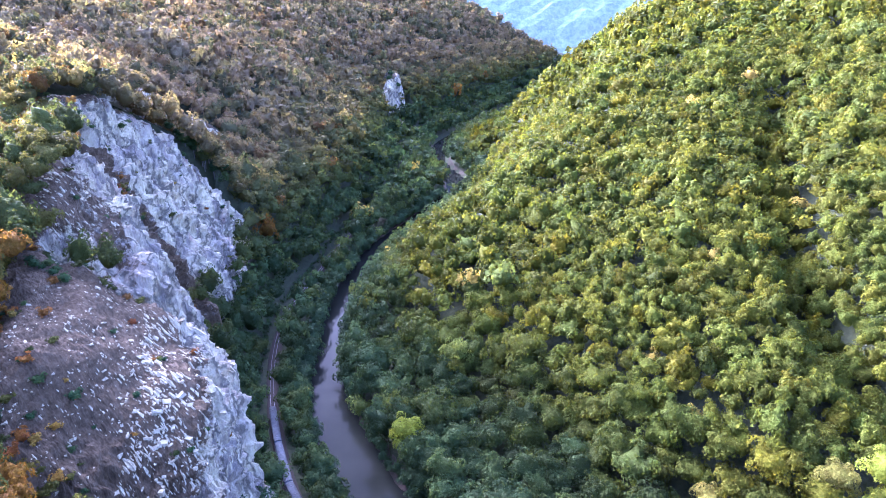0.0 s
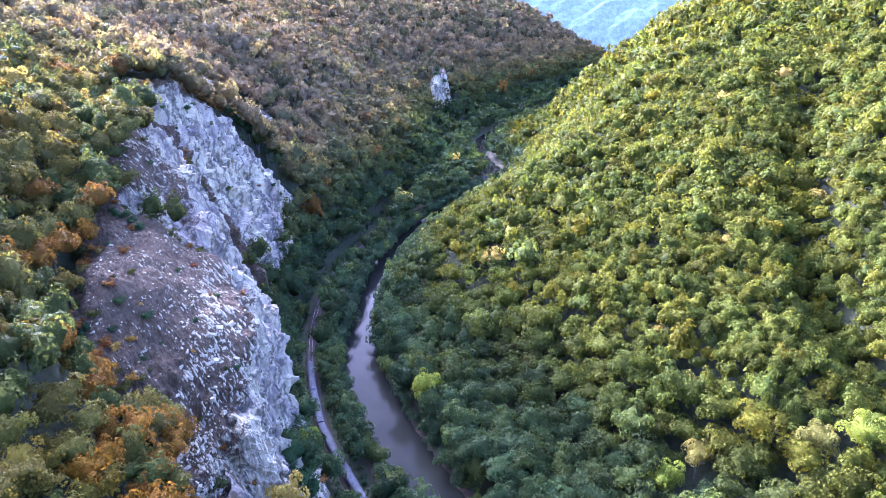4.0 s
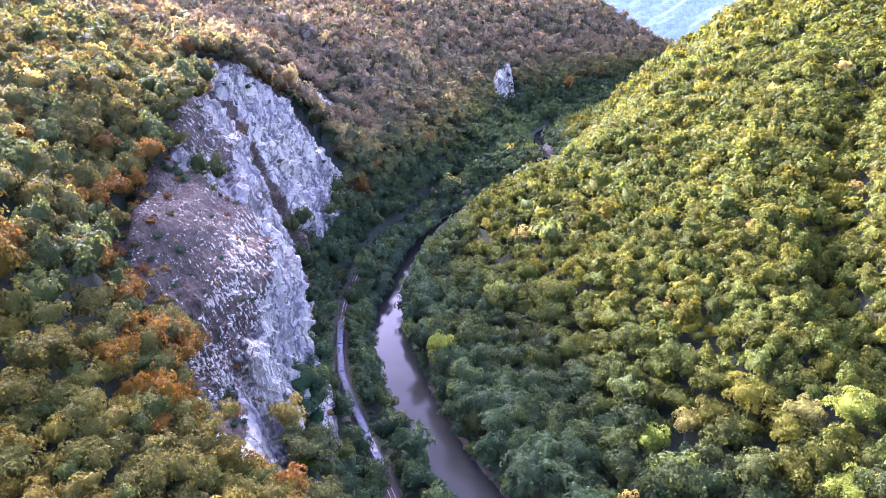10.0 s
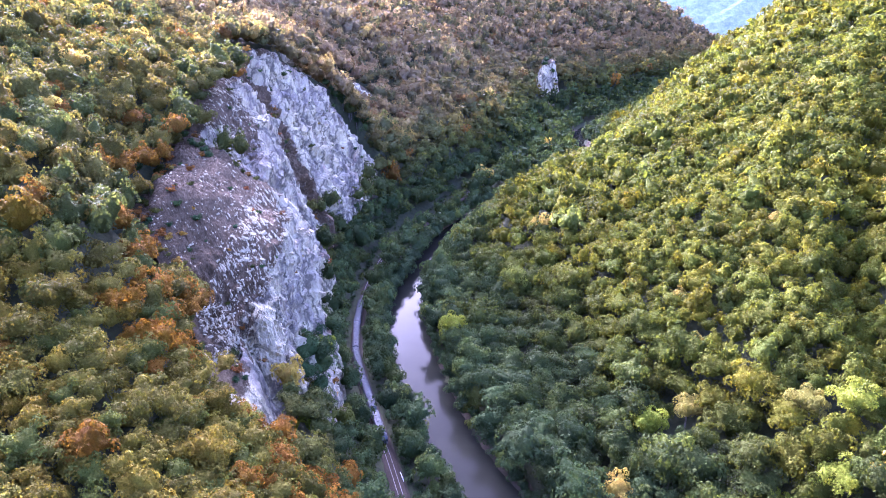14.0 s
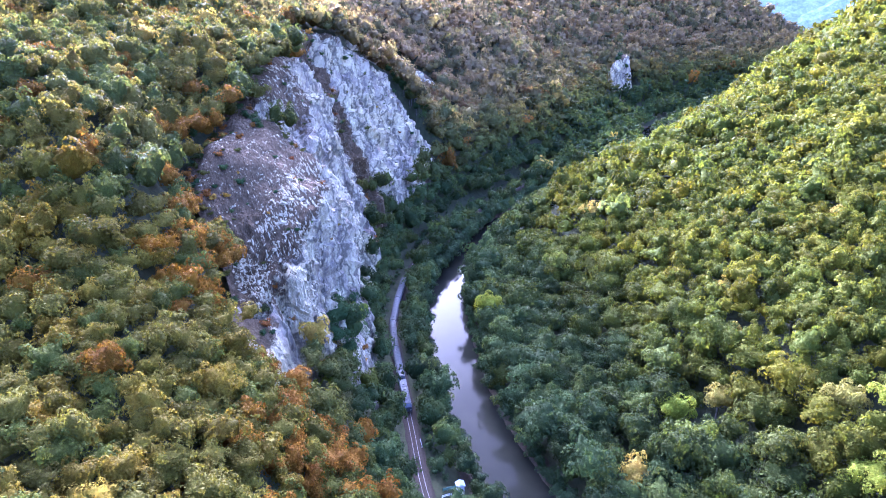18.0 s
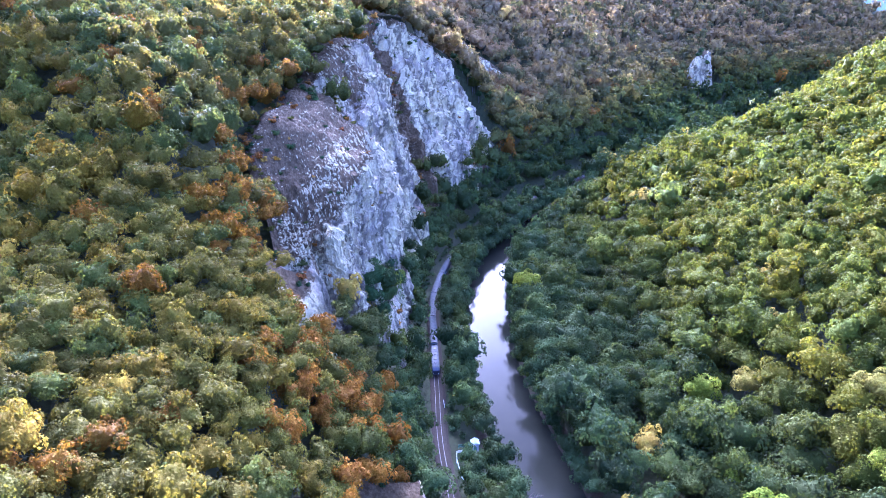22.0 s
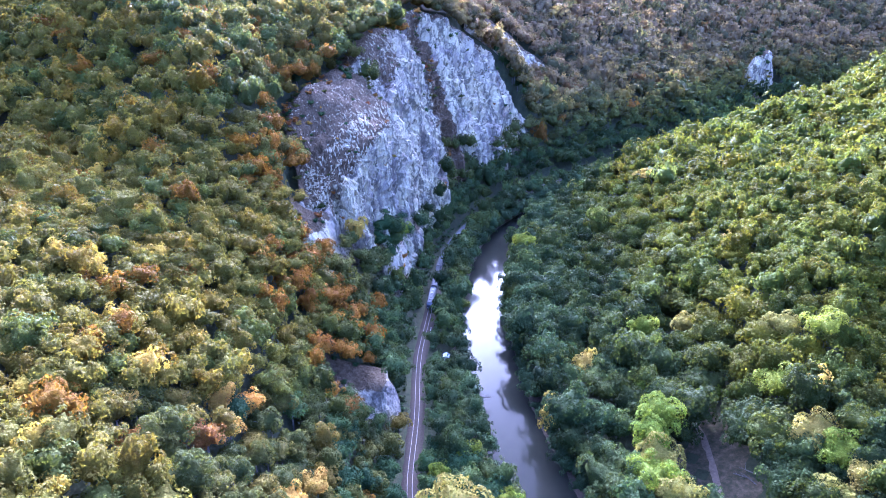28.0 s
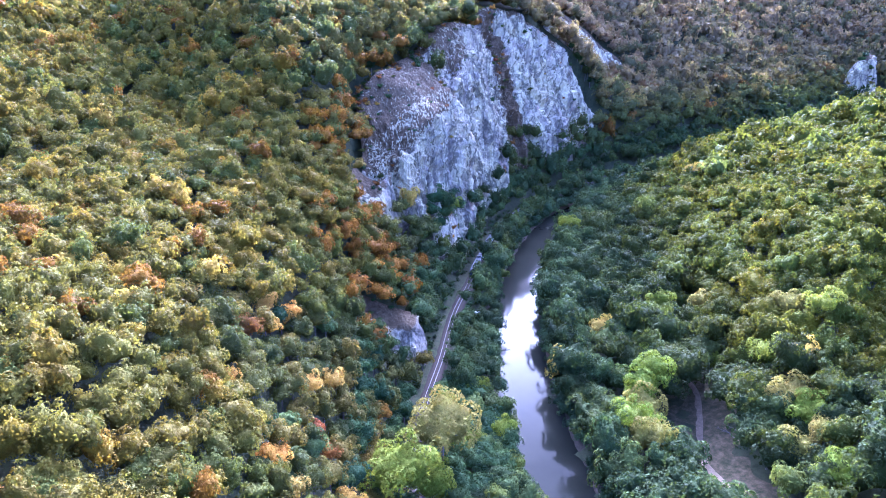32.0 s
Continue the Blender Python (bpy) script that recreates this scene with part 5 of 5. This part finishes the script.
COACH_GREY, n_, l_, b_ = material("coach_paint", 0.5, (0.12, 0.14, 0.17))
COACH_ROOF, n_, l_, b_ = material("coach_roof", 0.85)
l_.new(ramp(n_, [(0.35, (0.042, 0.042, 0.040)), (0.7, (0.085, 0.085, 0.082))]).outputs[0], b_.inputs["Base Color"])
l_.new(texture(n_, l_, 0.9, 6, 0.7), n_["Color Ramp"].inputs[0])
run = np.concatenate([[0], np.cumsum(np.linalg.norm(np.diff(rl[k:, :2], axis=0), axis=1))])
first_coach = coach()
for c in range(4):
    ends = [[np.interp(21.3 + 22.9 * c + o, run, rl[k:, axis_]) for axis_ in (0, 1)] for o in (-7.8, 7.8)]
    (x0, y0), (x1, y1) = ends
    m = pose((x0 + x1) / 2, (y0 + y1) / 2, 4.72, 0, 0, math.degrees(math.atan2(-(x1 - x0), y1 - y0)))
    if c:
        copy_thing(first_coach, m)
    else:
        first_coach.matrix_basis = m

# ---- trackside hut, guard rail and fence ----
GREEN_PAINT, n_, l_, b_ = material("green_paint", 0.6, (0.10, 0.20, 0.15))
hut = tagged(new("trackside_hut"), "narrow white trackside booth with a pitched pale roof", "hut")
part("wall", box(bmesh.new(), -1.1, -1.0, -0.4, 1.1, 1.0, 3.0, 0.03), PAINT_WHITE, hut)
bm = bmesh.new()
pr = [[bm.verts.new((x, y, z)) for x, z in ((-1.4, 2.95), (0, 3.75), (1.4, 2.95), (1.4, 3.07), (0, 3.88), (-1.4, 3.07))] for y in (-1.25, 1.25)]
for i in range(6):
    bm.faces.new((pr[0][i], pr[0][(i + 1) % 6], pr[1][(i + 1) % 6], pr[1][i]))
bm.faces.new(pr[0][::-1])
bm.faces.new(pr[1])
bmesh.ops.recalc_face_normals(bm, faces=bm.faces)
part("roof", bm, PAINT_WHITE, hut, "pale pitched roof")
part("door", box(bmesh.new(), -0.45, -1.06, 0.0, 0.45, -1.0, 2.0, 0.01), GREEN_PAINT, hut, "grey-green door")
hut.matrix_basis = pose(13.4, 90.6, 4.0, 0, 0, 38)


def fence(name, label, points, mat, high, gap, rails):
    """Posts and level rails along a broken line on the ground."""
    root = tagged(new(name), label, "fence")
    for (x0, y0), (x1, y1) in zip(points, points[1:]):
        d = Vector((x1 - x0, y1 - y0, 0))
        count = max(1, round(d.length / gap))
        turn = Matrix.Rotation(math.atan2(d.y, d.x), 4, "Z")
        for k in range(count + 1):
            p = Vector((x0, y0, 4.0)) + d * (k / count)
            ob = part("post", box(bmesh.new(), -0.07, -0.07, -0.3, 0.07, 0.07, high, 0.01), mat, root)
            ob.matrix_basis = Matrix.Translation(p) @ turn
        for h in rails:
            ob = part("rail", box(bmesh.new(), 0, -0.05, h - 0.09, d.length, 0.05, h + 0.09, 0.01), mat, root)
            ob.matrix_basis = Matrix.Translation((x0, y0, 4.0)) @ turn
    return root


fence("guard_rail", "white painted guard rail beside the railway", [(17.6, 76.2), (11.4, 82.6), (9.4, 85.8), (11.6, 88.0)], PAINT_WHITE, 1.0, 2.4, (0.95, 0.5))
fence("board_fence", "grey-green board fence leading to the booth", [(8.4, 88.6), (11.6, 91.4)], GREEN_PAINT, 1.1, 1.4, (1.0, 0.75, 0.5, 0.25))
fence("rail_barrier", "white barrier along the ballast edge", [(-6.4, 103.6), (-8.6, 106.6)], PAINT_WHITE, 0.9, 1.8, (0.85,))

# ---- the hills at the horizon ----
HAZE, n_, l_, b_ = material("far_hill_haze", 1.0)
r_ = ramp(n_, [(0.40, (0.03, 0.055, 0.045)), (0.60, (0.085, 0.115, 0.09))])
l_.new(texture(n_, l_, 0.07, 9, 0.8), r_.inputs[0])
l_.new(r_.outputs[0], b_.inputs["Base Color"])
# haze over the hills, put in as a faint blue-grey emission
haze_glow = ramp(n_, [(0.40, (0.36, 0.42, 0.44)), (0.60, (0.48, 0.53, 0.54))])
l_.new(texture(n_, l_, 0.03, 9, 0.8), haze_glow.inputs[0])
l_.new(haze_glow.outputs[0], b_.inputs["Emission Color"])
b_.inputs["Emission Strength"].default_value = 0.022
hx = np.linspace(-1600, 2400, 170)
hy = np.linspace(1380, 2400, 60)
ax_, ay_ = np.meshgrid(hx, hy, indexing="ij")
rise = np.clip((ay_ - 1380) / 700, 0, 1)
az_ = 520 * rise ** 0.8 + 45 * wave(ax_, ay_, 51, 600) * rise + np.random.RandomState(3).normal(0, 5, ax_.shape)
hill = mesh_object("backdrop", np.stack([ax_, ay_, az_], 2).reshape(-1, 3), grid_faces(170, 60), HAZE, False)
tagged(hill, "far wooded hills closing the valley, with a painted blue haze glow", "hills", kind="structure")

# ---- shore, driftwood and the dead tree ----
PEBBLE, n_, l_, b_ = material("gravel_shore", 0.95)
r_ = ramp(n_, [(0.3, (0.10, 0.08, 0.065)), (0.7, (0.26, 0.21, 0.17))])
l_.new(texture(n_, l_, 2.0, 8, 0.75), r_.inputs[0])
l_.new(r_.outputs[0], b_.inputs["Base Color"])
relief(n_, l_, b_, texture(n_, l_, 6.0, 5, 0.7), 0.8, 0.12)
us, vs = np.linspace(0, 1, 24), np.linspace(0, 1, 10)
su, sv = np.meshgrid(us, vs, indexing="ij")
sx = 56 + 22 * su + 6.0 * sv * 0.74 + 2.0 * np.sin(su * 9)
sy = 99 - 18 * su + 6.0 * sv * 0.67 + 1.2 * np.cos(su * 11)
shore = mesh_object("shore", np.stack([sx, sy, 0.9 * np.sin(sv * 1.7) * np.sin(su * 3.14) - 0.25 + 0.9 * sv], 2).reshape(-1, 3), grid_faces(24, 10)[:, ::-1], PEBBLE, True)
tagged(shore, "narrow brown gravel shore at the water's edge", "shore", kind="structure")


def bare_wood(name, label, category, seed, length, forks):
    """A forked bare stem lying or leaning along +x."""
    r = random.Random(seed)
    bm = bmesh.new()
    def stick(a, b, ra, rb):
        a, b = Vector(a), Vector(b)
        u = (b - a).orthogonal().normalized()
        w = (b - a).normalized().cross(u)
        rings = []
        for k in range(4):
            c = a.lerp(b, k / 3) + u * r.uniform(-0.12, 0.12) * (k % 3 > 0)
            q = ra + (rb - ra) * k / 3
            rings.append([bm.verts.new(c + (u * math.cos(t) + w * math.sin(t)) * q) for t in [1.0472 * i for i in range(6)]])
        for p, q in zip(rings, rings[1:]):
            for i in range(6):
                bm.faces.new((p[i], p[(i + 1) % 6], q[(i + 1) % 6], q[i]))
    stick((0, 0, 0), (length, 0, length * 0.08), 0.22, 0.09)
    for k in range(forks):
        t = r.uniform(0.3, 0.9) * length
        stick((t, 0, t * 0.08), (t + r.uniform(0.5, 2.2), r.uniform(-2, 2), t * 0.08 + r.uniform(0.1, 1.2)), 0.09, 0.03)
    root = tagged(new(name), label, category)
    part("stem", bm, BARK, root)
    return root


for x, y, a, seed in ((124.5, 95.5, 200, 1), (127, 93.8, 160, 2), (125.8, 97.4, 185, 3)):
    log = bare_wood("driftwood", "bare grey driftwood trunk on the clearing's edge", "driftwood", seed, 4.2, 3)
    log.matrix_basis = pose(x, y, float(height(np.array([x]), np.array([y]))[0]) + 0.35, 0, 0, a)
snag = bare_wood("fallen_tree", "dark fallen tree leaning over the water from the bank", "tree", 9, 8.5, 14)
snag.matrix_basis = pose(33.5, 79.5, 2.2, 0, -4, 38)
